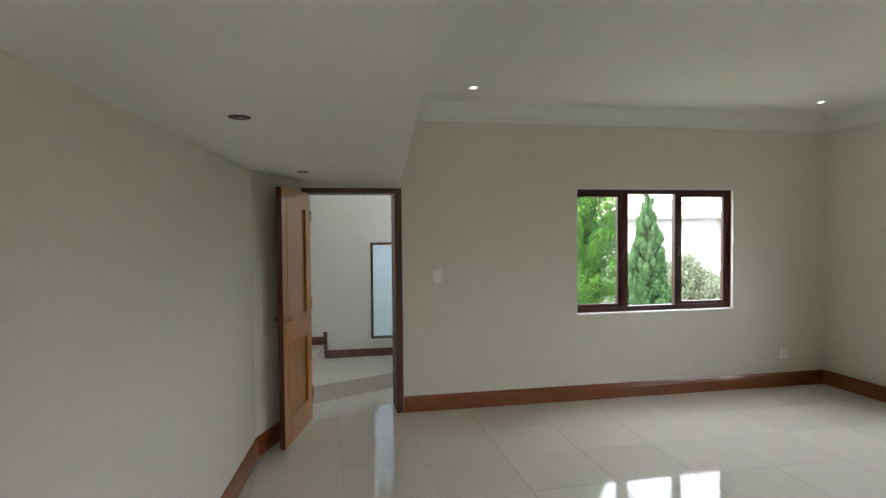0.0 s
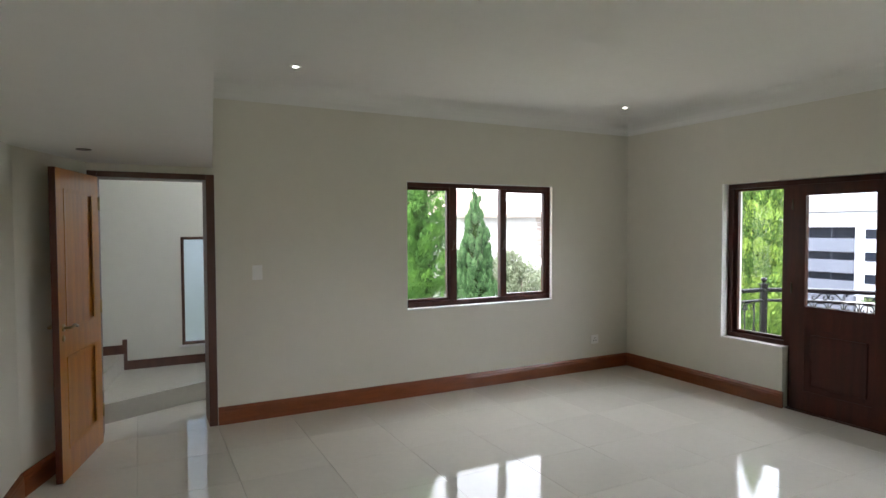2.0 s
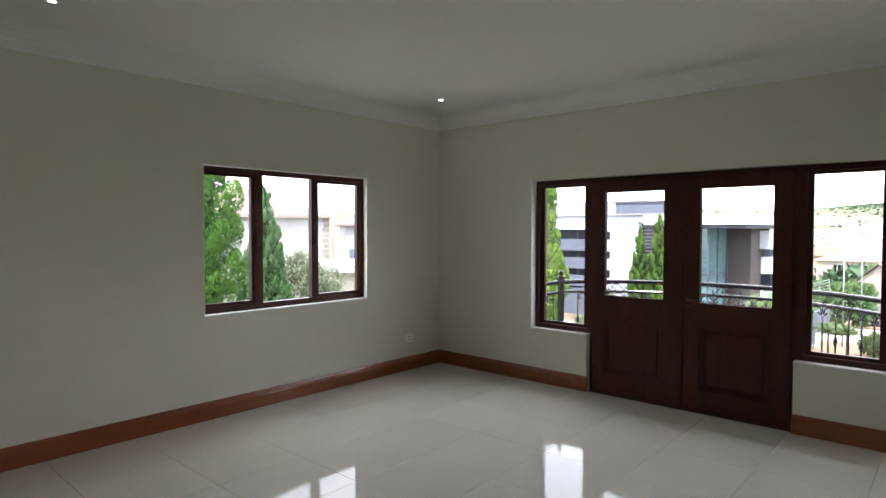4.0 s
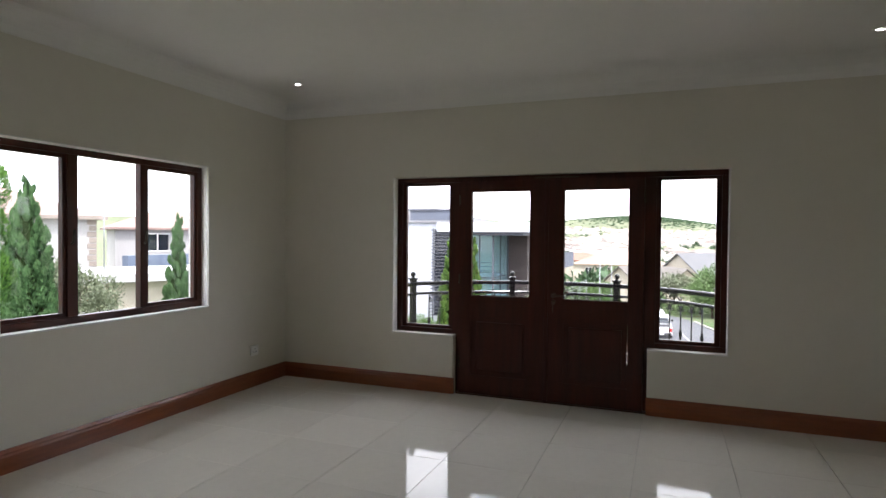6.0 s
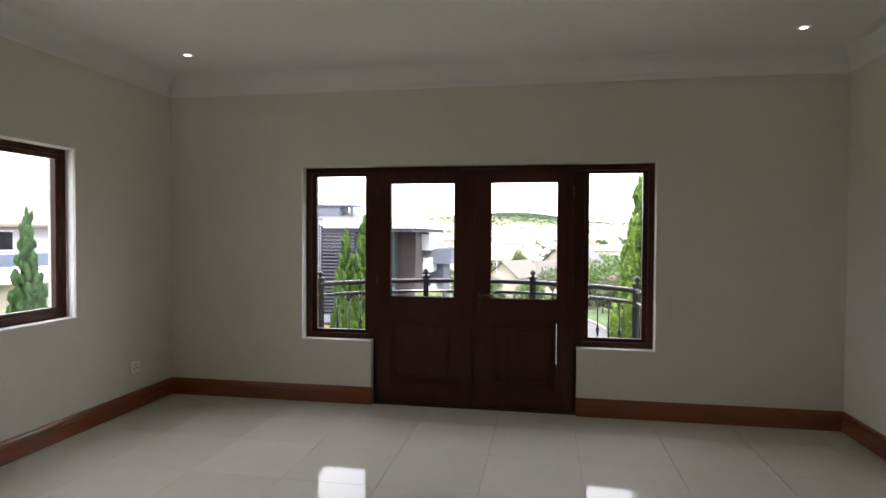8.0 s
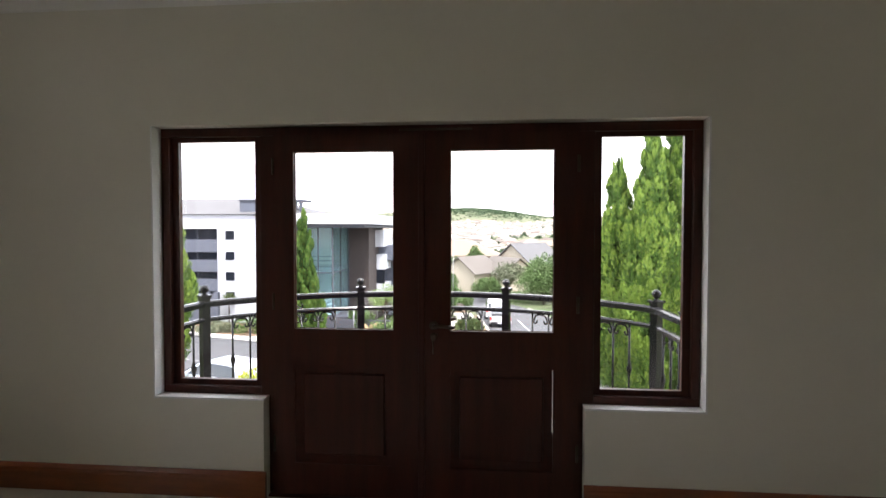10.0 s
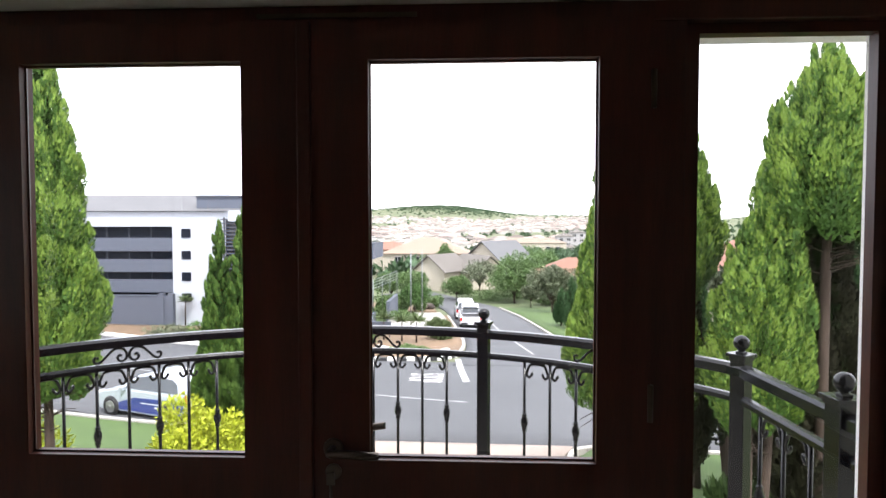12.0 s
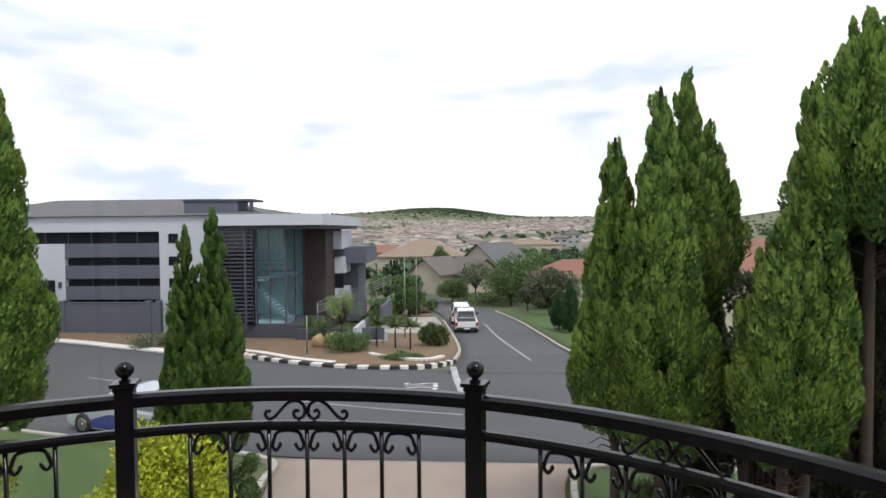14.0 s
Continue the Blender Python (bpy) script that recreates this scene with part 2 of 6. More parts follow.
wall_n = tagged(part("wall_north", bm, M_WALL), "beige painted plaster wall with window and door openings", "wall", kind="structure")
# wall with the double door and its sidelights (thickness 0 .. 0.24)
BX = 0.24
bm = boxes([(0, BX, -1.28, -0.0, 0, 3.1), (0, BX, -4.27, -1.28, 2.07, 3.1), (0, BX, -1.91, -1.28, 0, 0.55), (0, BX, -4.27, -3.66, 0, 0.55), (0, BX, -5.85, -4.27, 0, 3.1)])
wall_e = tagged(part("wall_east", bm, M_WALL), "beige painted plaster wall around the balcony doors", "wall", kind="structure")
# south wall and the closing walls behind the walker
tagged(part("wall_south", box(-3.9, 0, -5.85, -5.65, 0, 3.1), M_WALL), "plain beige painted plaster wall", "wall", kind="structure")
SPLAY = [(-5.505, 0.0), (left_x(-0.85), -0.85)]       # short turned stretch beside the passage door
bm = prism([(left_x(-8.5), -8.5), SPLAY[1], SPLAY[0], (-6.3, 0.0), (left_x(-8.5) - 0.3, -8.5)][::-1], 0, 3.1)
bmesh.ops.recalc_face_normals(bm, faces=bm.faces)
tagged(part("wall_west", bm, M_WALL), "plain beige painted passage wall", "wall", kind="structure")
# the opening in this unseen wall is added to brighten the passage from behind
tagged(part("wall_passage_end", boxes([(-7.0, -6.0, -8.7, -8.5, 0, 3.1), (-6.0, -4.6, -8.7, -8.5, 2.1, 3.1), (-6.0, -4.6, -8.7, -8.5, 0, 0.9), (-4.6, -3.7, -8.7, -8.5, 0, 3.1)]), M_WALL), "plain beige painted wall closing the passage", "wall", kind="structure")
tagged(part("wall_passage_side", box(-3.9, -3.7, -8.5, -5.85, 0, 3.1), M_WALL), "plain beige painted wall behind the walker", "wall", kind="structure")

# ceilings
tagged(part("ceiling", box(-7.3, BX, -8.7, WT, CEIL, CEIL + 0.14), M_CEIL), "white painted plaster ceiling", "ceiling", kind="structure")
bm = prism([(left_x(-8.5), -8.5), (edge_x(-8.5), -8.5), (edge_x(0), 0.0), (left_x(0), 0.0)], LOW, CEIL - 0.003)
bmesh.ops.recalc_face_normals(bm, faces=bm.faces)
tagged(part("ceiling_lowered", bm, M_CEIL), "white lowered plaster ceiling over the passage", "ceiling", kind="structure")
# coved cornice round the room
prof = [(0.0, TOP - CEIL)]
for i in range(7):
    a = math.pi / 2 * i / 6
    prof.append((0.004 + 0.15 * (1 - math.cos(a)), TOP - CEIL + 0.012 + (CEIL - TOP - 0.012) * math.sin(a)))
prof = [(-0.001, 0.0)] + [(o, h) for o, h in prof]
bm = sweep([(o, CEIL - 0.001 + h) for o, h in prof], [(-3.9, -5.65), (0, -5.65), (0, 0), (edge_x(0) + 0.002, 0)])
tagged(part("cornice", bm, M_CEIL), "white coved plaster cornice below the ceiling", "cornice", kind="structure")

# floor slab and skirting
floor = tagged(part("floor", box(-7.0, BX, -8.7, WT + 1.0, -0.2, -0.004), M_GROUT), "cream polished porcelain tile floor", "floor", kind="structure")
SK = [(0, 0.0), (0.020, 0.0), (0.020, 0.105), (0.016, 0.118), (0.017, 0.128), (0.011, 0.142), (0.008, 0.15), (0, 0.15)]


def skirting(path):
    tagged(part("baseboard", sweep(SK, path), M_BASE), "red-brown varnished wooden skirting board", "skirting", kind="structure")


skirting([(0, -1.925), (0, 0), (-4.597, 0)])
skirting([(-3.9, -5.65), (0, -5.65), (0, -3.655)])
skirting([(-5.505, -0.001), SPLAY[1], (left_x(-8.4), -8.4)])

# lights in the ceilings
def downlight(x, y, z, lit):
    t = thing("downlight", "lit round recessed ceiling downlight" if lit else "unlit round recessed ceiling downlight with a dull metal rim", "downlight", (x, y, z), group="ceiling downlights")
    part("rim", lathe([(0.021, -0.001), (0.024, -0.006), (0.042, -0.005), (0.044, -0.001), (0.044, 0.0)], 24), M_PLASTIC if lit else M_STEEL, t)
    part("bulb", lathe([(0.0, -0.0045), (0.016, -0.004), (0.020, -0.002), (0.020, 0.0)], 24), M_LAMP if lit else M_LAMPOFF, t)


for x, y in ((-4.065, -0.62), (-0.648, -0.602), (-0.56, -5.10)):
    downlight(x, y, CEIL, True)
for x, y in ((-5.62, -2.96), (-5.457, -0.84)):
    downlight(x, y, LOW, False)

# light switch and socket
sw = thing("light_switch", "white plastic light switch plate on the beige wall", "switch", (-4.265, 0, 1.27))
part("plate", box(-0.042, 0.042, -0.011, 0.0, -0.062, 0.062, 0.004), M_PLASTIC, sw)
part("rocker", box(-0.014, 0.016, -0.017, -0.0115, -0.028, 0.028, 0.003), M_PLASTIC, sw)
so = thing("wall_socket", "white plastic power socket low on the wall", "socket", (-0.505, 0, 0.355))
part("plate", box(-0.055, 0.055, -0.012, 0.0, -0.05, 0.05, 0.004), M_PLASTIC, so)
for dx, dz in ((-0.018, -0.012), (0.018, -0.012), (0, 0.018)):
    part("slot", lathe([(0.0, 0.0), (0.006, 0.0), (0.006, 0.002), (0, 0.002)], 10), M_PLASTIC_DK, so).matrix_basis = pose(dx, -0.0125, dz, 90)
part("rocker", box(0.03, 0.046, -0.017, -0.0125, 0.008, 0.034, 0.002), M_PLASTIC, so)


# ---- three-light window ----
def pane(parent, x0, x1, y0, y1, z0, z1, m=None):
    p = part("pane", box(x0, x1, y0, y1, z0, z1), m or M_GLASS, parent)
    p.visible_shadow = False
    return p


def bars(parent, rows, m, name="frame_bar", bevel=0.004):
    for r in rows:
        part(name, box(*r, bevel), m, parent)


win = tagged(thing("window_1", "dark wooden three-light window with clear panes", "window", kind="structure"))
Y0, Y1 = 0.185, 0.245
XL, XR, ZB, ZT = -2.90, -1.005, 0.835, 2.115
bars(win, [(XL, XR, Y0, Y1, ZT - 0.055, ZT), (XL, XR, Y0, Y1, ZB, ZB + 0.06), (XL, XL + 0.055, Y0, Y1, ZB + 0.06, ZT - 0.055), (XR - 0.055, XR, Y0, Y1, ZB + 0.06, ZT - 0.055),
           (-2.295, -2.215, Y0 - 0.004, Y1 - 0.004, ZB + 0.06, ZT - 0.055), (-1.675, -1.615, Y0 - 0.004, Y1 - 0.004, ZB + 0.06, ZT - 0.055)], M_DARKWOOD)
lights = [(XL + 0.055, -2.295), (-2.215, -1.675), (-1.615, XR - 0.055)]
for i, (a, b) in enumerate(lights):
    lo, hi = ZB + 0.06, ZT - 0.055
    if i != 1:
        s = part("sash", boxes([(a, b, Y0 + 0.012, Y1 - 0.006, lo, lo + 0.03), (a, b, Y0 + 0.012, Y1 - 0.006, hi - 0.03, hi), (a, a + 0.028, Y0 + 0.012, Y1 - 0.006, lo + 0.03, hi - 0.03), (b - 0.028, b, Y0 + 0.012, Y1 - 0.006, lo + 0.03, hi - 0.03)]), M_DARKWOOD, win)
    pane(win, a + 0.012, b - 0.012, Y0 + 0.034, Y0 + 0.038, lo + 0.012, hi - 0.012)
# stay handles
for x in (-2.27, -1.645):
    part("window_handle", tube([(x, Y0 - 0.012, 1.42), (x, Y0 - 0.03, 1.43), (x + 0.004, Y0 - 0.034, 1.52)], 0.008, 8), M_BRONZE, win)
# reveals: splayed plaster sides, sloping sill, head
def slab(name, pts, m, parent):
    """A solid between two quads: pts holds four front and four back points."""
    bm = bmesh.new()
    vs = [bm.verts.new(p) for p in pts]
    for f in ((0, 1, 2, 3), (7, 6, 5, 4), (0, 4, 5, 1), (1, 5, 6, 2), (2, 6, 7, 3), (3, 7, 4, 0)):
        bm.faces.new([vs[i] for i in f])
    bmesh.ops.recalc_face_normals(bm, faces=bm.faces)
    return part(name, bm, m, parent)


slab("reveal", [(-1.12, -0.002, 0.86), (-1.0, 0.19, 0.83), (-1.0, 0.19, 2.12), (-1.12, -0.002, 2.09), (-1.117, -0.002, 0.86), (-0.97, 0.19, 0.83), (-0.97, 0.19, 2.12), (-1.117, -0.002, 2.09)], M_REVEAL, win)
slab("reveal", [(-2.86, -0.002, 0.86), (-2.90, 0.19, 0.83), (-2.90, 0.19, 2.12), (-2.86, -0.002, 2.09), (-2.863, -0.002, 0.86), (-2.93, 0.19, 0.83), (-2.93, 0.19, 2.12), (-2.863, -0.002, 2.09)], M_REVEAL, win)
slab("sill", [(-2.863, -0.003, 0.858), (-1.117, -0.003, 0.858), (-0.97, 0.19, 0.842), (-2.93, 0.19, 0.842), (-2.863, -0.003, 0.846), (-1.117, -0.003, 0.846), (-0.97, 0.19, 0.80), (-2.93, 0.19, 0.80)], M_REVEAL, win)
slab("reveal_head", [(-2.863, -0.003, 2.092), (-1.117, -0.003, 2.092), (-0.97, 0.19, 2.105), (-2.93, 0.19, 2.105), (-2.863, -0.003, 2.100), (-1.117, -0.003, 2.100), (-0.97, 0.19, 2.14), (-2.93, 0.19, 2.14)], M_REVEAL, win)
# outer reveal
bars(win, [(-2.96, -2.91, Y1 + 0.002, 0.33, 0.80, 2.14), (-0.985, -0.93, Y1 + 0.002, 0.36, 0.80, 2.14)], M_REVEAL, "outer_reveal", 0.0)

# ---- double door with sidelights ----
FX0, FX1 = 0.085, 0.165
ent = tagged(thing("door_1", "dark mahogany glazed double door, closed, in a frame with sidelights", "door", kind="structure"))
bars(ent, [(FX0, FX1, -4.268, -1.282, 2.02, 2.068), (FX0, FX1, -1.33, -1.282, 0.60, 2.02), (FX0, FX1, -4.268, -4.222, 0.60, 2.02),
           (FX0, FX1, -1.955, -1.865, 0.0, 2.02), (FX0, FX1, -3.715, -3.625, 0.0, 2.02), (FX0, FX1, -1.865, -1.282, 0.552, 0.60), (FX0, FX1, -4.268, -3.715, 0.552, 0.60)], M_DARKWOOD)
for a, b in ((-1.865, -1.33), (-4.222, -3.715)):
    y0, y1 = min(a, b), max(a, b)
    part("sidelight_sash", boxes([(0.115, 0.15, y0, y1, 0.60, 0.63), (0.115, 0.15, y0, y1, 1.995, 2.02), (0.115, 0.15, y0, y0 + 0.04, 0.63, 1.995), (0.115, 0.15, y1 - 0.04, y1, 0.63, 1.995)]), M_DARKWOOD, ent)
    pane(ent, 0.134, 0.138, y0 + 0.03, y1 - 0.03, 0.62, 2.005)


def leaf(ya, yb, pa, pb, inner):
    """A half-glazed leaf between ya and yb (ya > yb), its glass opening pa .. pb."""
    lf = part("door_leaf", boxes([(0.08, 0.125, pa, ya, 0.012, 2.016), (0.08, 0.125, yb, pb, 0.012, 2.016), (0.08, 0.125, pb, pa, 1.922, 2.016), (0.08, 0.125, pb, pa, 0.745, 0.945), (0.08, 0.125, pb, pa, 0.012, 0.19)]), M_DARKWOOD, ent)
    # bead round the glass, sunk panel and its raised field
    part("glazing_bead", sweep([(0, 0.0), (0.004, 0.0), (0.002, 0.006), (0, 0.006)], [(0, 0), (pa - pb, 0), (pa - pb, 0.977), (0, 0.977)], closed=True), M_DARKWOOD, lf).matrix_basis = Matrix(((0, 0, 1, 0.100), (1, 0, 0, pb), (0, 1, 0, 0.945), (0, 0, 0, 1)))
    pane(lf, 0.112, 0.116, pb - 0.005, pa + 0.005, 0.94, 1.925)
    part("panel", boxes([(0.098, 0.112, pb, pa, 0.19, 0.40), (0.098, 0.112, pb if inner else pb + 0.003, pa, 0.40, 0.745)]), M_DARKWOOD, lf)
    part("panel_field", box(0.088, 0.0985, pb + 0.05, pa - 0.05, 0.24, 0.695, 0.008), M_DARKWOOD, lf)
    part("panel_moulding", sweep([(0, 0.0), (0.018, 0.0), (0.004, 0.013), (0, 0.013)], [(0.0 if inner else 0.006, 0), (pa - pb, 0), (pa - pb, 0.555), (0.0 if inner else 0.006, 0.555)], closed=inner), M_DARKWOOD, lf).matrix_basis = Matrix(((0, 0, 1, 0.0845), (1, 0, 0, pb), (0, 1, 0, 0.19), (0, 0, 0, 1)))
    return lf


leaf_l = leaf(-1.957, -2.787, -2.075, -2.632, True)
leaf_r = leaf(-2.791, -3.623, -2.945, -3.497, False)
leaf_l.location.x = leaf_r.location.x = -0.037
part("cover_strip", box(0.066, 0.0795, -2.806, -2.772, 0.012, 2.012, 0.004), M_DARKWOOD, leaf_l)
part("door_stop", boxes([(0.0895, FX1, -1.985, -1.956, 0.0, 2.019), (0.0895, FX1, -3.625, -3.60, 0.0, 2.019), (0.0895, FX1, -3.60, -1.985, 1.99, 2.019)]), M_DARKWOOD, ent)
part("threshold", box(0.02, 0.2, -3.655, -1.925, -0.003, 0.011, 0.003), M_DARKWOOD, ent)
part("head_plate", box(0.079, 0.0845, -3.06, -2.66, 2.036, 2.048, 0.002), M_BRONZE, ent)
# lever handles, lock plate and key
part("lever_handle", tube([(0.079, -2.855, 0.975), (0.035, -2.855, 0.975), (0.030, -2.862, 0.976), (0.030, -2.90, 0.978), (0.030, -2.955, 0.974), (0.036, -2.972, 0.972)], 0.0095, 10), M_STEEL, leaf_r, "satin steel lever handle")
part("rose", lathe([(0, 0), (0.024, 0), (0.024, 0.006), (0.018, 0.009), (0, 0.009)], 18), M_STEEL, leaf_r).matrix_basis = pose(0.0798, -2.855, 0.975, 0, -90, 0)
part("key_plate", lathe([(0, 0), (0.02, 0), (0.02, 0.005), (0, 0.006)], 18), M_STEEL, leaf_r).matrix_basis = pose(0.0798, -2.855, 0.915, 0, -90, 0)
part("key", boxes([(0.048, 0.0735, -2.857, -2.853, 0.912, 0.918), (0.046, 0.049, -2.865, -2.845, 0.895, 0.925)]), M_STEEL, leaf_r)
part("key_ring_tag", tube([(0.047, -2.855, 0.895), (0.046, -2.856, 0.86), (0.048, -2.855, 0.825)], 0.0035, 6), M_STEEL, leaf_r)
part("outer_lever", tube([(0.126, -2.855, 0.99), (0.17, -2.855, 0.99), (0.175, -2.90, 0.99), (0.173, -2.97, 1.0)], 0.0095, 8), M_STEEL, leaf_r)
for y in (-1.957, -3.624):
    for z in (0.25, 1.05, 1.80):
        part("hinge", lathe([(0, 0), (0.007, 0), (0.007, 0.09), (0, 0.09)], 8, at=(0.042, y, z)), M_BRONZE, ent)
# plaster reveals
for r in ((-0.003, FX0 - 0.002, -1.281, -1.272, 0.558, 2.07), (-0.003, FX0 - 0.002, -4.278, -4.269, 0.558, 2.07), (-0.003, FX0 + 0.02, -1.912, -1.27, 0.545, 0.556), (-0.003, FX0 + 0.02, -4.28, -3.658, 0.545, 0.556)):
    part("reveal", box(*r), M_REVEAL, ent)
for r in ((FX1 + 0.002, BX + 0.05, -1.285, -1.25, 0.5, 2.1), (FX1 + 0.002, BX + 0.05, -4.30, -4.265, 0.5, 2.1), (FX1 + 0.002, BX + 0.05, -4.30, -1.25, 2.066, 2.1)):
    part("outer_reveal", box(*r), M_REVEAL, ent)
tagged(part("eave_soffit", box(BX + 0.052, 0.50, -6.2, 0.3, 2.085, 2.35), M_REVEAL), "white plastered eave over the balcony doors", "eave", kind="structure")

# ---- passage door, standing open ----
fr = tagged(thing("door_frame", "dark stained wooden door frame of the passage", "door frame", kind="structure"))
bars(fr, [(-4.665, -4.60, -0.012, WT + 0.01, 0, 2.09), (-5.50, -5.435, -0.012, WT + 0.01, 0, 2.09), (-5.435, -4.665, -0.012, WT + 0.01, 2.045, 2.09)], M_FRAME)
HX, HY = -5.43, -0.015
door = tagged(thing("door_2", "orange varnished two-panel wooden door standing open into the room", "door", (HX, HY, 0), kind="structure"))
door.matrix_basis = pose(HX, HY, 0.008, 0, 0, -104.4)
W, H, T = 0.765, 2.033, 0.04
dl = part("door_leaf", boxes([(0, 0.115, -T, 0, 0, H), (W - 0.115, W, -T, 0, 0, H), (0.115, W - 0.115, -T, 0, H - 0.13, H), (0.115, W - 0.115, -T, 0, 0.80, 0.97), (0.115, W - 0.115, -T, 0, 0, 0.19)]), M_DOORWOOD, door)
part("closing_edge", box(W, W + 0.004, -T, 0, 0, H), M_DOOREDGE, dl)
for z0, z1 in ((0.19, 0.80), (0.97, H - 0.13)):
    part("panel", box(0.115, W - 0.115, -0.026, -0.014, z0, z1), M_DOORWOOD, dl)
    for zz in (0.0, -T + 0.012):
        part("panel_moulding", sweep([(0, -0.004), (0.026, -0.002), (0.016, 0.008), (0.004, 0.013), (0, 0.013)], [(0, 0), (W - 0.23, 0), (W - 0.23, z1 - z0), (0, z1 - z0)], closed=True), M_DOORWOOD, dl).matrix_basis = Matrix(((1, 0, 0, 0.115), (0, 0, -1, zz), (0, 1, 0, z0), (0, 0, 0, 1)))
for side, s in ((0.0, 1), (-T, -1)):
    part("lever_handle", tube([(W - 0.06, side, 1.0), (W - 0.06, side + s * 0.045, 1.0), (W - 0.075, side + s * 0.05, 1.002), (W - 0.12, side + s * 0.05, 1.01), (W - 0.165, side + s * 0.05, 0.995)], 0.009, 8), M_BRASS, dl, "aged brass lever handle")
    part("rose", lathe([(0, 0), (0.025, 0), (0.022, 0.007), (0, 0.008)], 16), M_BRASS, dl).matrix_basis = pose(W - 0.06, side, 1.0, -90 * s)
    part("key_plate", lathe([(0, 0), (0.022, 0), (0.02, 0.005), (0, 0.006)], 16), M_BRASS, dl).matrix_basis = pose(W - 0.06, side, 0.93, -90 * s)
for z in (0.2, 1.0, 1.78):
    part("hinge", lathe([(0, 0), (0.008, 0), (0.008, 0.1), (0, 0.1)], 8, at=(-0.004, 0.004, z)), M_BRASS, door)

# ---- stair hall behind the passage door ----
HB = 1.78                                # back wall of the hall
tagged(part("wall_hall_back", boxes([(-7.0, -4.76, HB, HB + 0.2, -0.2, 4.2), (-4.76, -3.98, HB, HB + 0.2, 1.56, 4.2), (-4.76, -3.98, HB, HB + 0.2, -0.2, 0.38), (-3.98, -3.2, HB, HB + 0.2, -0.2, 4.2)]), M_HALL), "pale grey painted wall of the stair hall", "wall", kind="structure")
tagged(part("wall_hall_front", boxes([(-7.2, -3.2, 0.02, WT - 0.002, 3.102, 4.2), (-7.2, -6.6, 0.0, WT, -0.2, 3.1)]), M_HALL), "pale painted wall above the passage door", "wall", kind="structure")
# high opening out of view, added so that sky light brightens the stair hall
tagged(part("wall_hall_side", boxes([(-3.4, -3.2, WT, 0.40, -0.2, 4.2), (-3.4, -3.2, 1.68, HB, -0.2, 4.2), (-3.4, -3.2, 0.40, 1.68, -0.2, 2.0), (-3.4, -3.2, 0.40, 1.68, 3.6, 4.2)]), M_HALL), "pale painted side wall of the stair hall", "wall", kind="structure")
tagged(part("wall_hall_far", box(-7.2, -7.0, WT, HB, -0.2, 4.2), M_HALL), "pale painted far wall of the stair hall", "wall", kind="structure")
tagged(part("ceiling_hall", box(-7.2, -3.2, WT, HB + 0.2, 4.2, 4.35), M_CEIL), "white ceiling over the stair hall", "ceiling", kind="structure")
M_STEP = mat("pale_step_tile", (0.60, 0.575, 0.50), rough=0.14, var=0.08, scale=2)
st = tagged(thing("hall_steps", "pale tiled winder steps of the stair hall", "stairs", kind="structure"))
for outline, z0, z1 in (([(-5.90, 0.32), (-5.42, 0.48), (-4.5, 0.93), (-3.4, 1.45), (-3.4, HB), (-5.90, HB)], -0.004, 0.17), ([(-6.6, 0.5), (-5.5, 0.7), (-5.32, HB), (-6.6, HB)], 0.172, 0.34), ([(-7.0, 0.4), (-5.75, 0.4), (-5.6, HB), (-7.0, HB)], 0.342, 0.51)):
    bm = prism(outline, z0, z1)
    bmesh.ops.recalc_face_normals(bm, faces=bm.faces)
    part("step", bm, M_STEP, st)
for path in ([(-3.4, HB, 0.17), (-5.30, HB, 0.17)], [(-5.30, HB, 0.34), (-5.56, HB, 0.34)], [(-5.56, HB, 0.51), (-6.9, HB, 0.51)]):
    tagged(part("baseboard", sweep([(o, h * 0.62) for o, h in SK], path), M_FRAME), "dark stained wooden skirting along the stair wall", "skirting", kind="structure")
tagged(part("baseboard", box(-5.335, -5.29, HB - 0.02, HB, 0.17, 0.49), M_FRAME), "dark stained wooden skirting riser at the step", "skirting", kind="structure")
M_FROST = mat("frosted_glass", (0.17, 0.20, 0.23), rough=0.5, var=0.05, scale=3)
M_FROST.node_tree.nodes["Principled BSDF"].inputs["Transmission Weight"].default_value = 0.85
hw = tagged(thing("window_2", "narrow wooden window with frosted glass in the stair hall", "window", kind="structure"))
bars(hw, [(-4.76, -4.728, HB - 0.004, HB + 0.06, 0.38, 1.56), (-4.012, -3.98, HB - 0.004, HB + 0.06, 0.38, 1.56), (-4.728, -4.012, HB - 0.004, HB + 0.06, 1.53, 1.56), (-4.728, -4.012, HB - 0.004, HB + 0.06, 0.38, 0.41)], M_FRAME)
pane(hw, -4.73, -4.01, HB + 0.03, HB + 0.036, 0.40, 1.54, M_FROST).visible_shadow = True
part("window_handle", tube([(-4.40, HB + 0.028, 1.05), (-4.40, HB - 0.01, 1.05), (-4.395, HB - 0.012, 1.12)], 0.008, 8), M_STEEL, hw)
part("sill", box(-4.79, -3.95, HB - 0.03, HB - 0.002, 0.36, 0.379), M_REVEAL, hw)

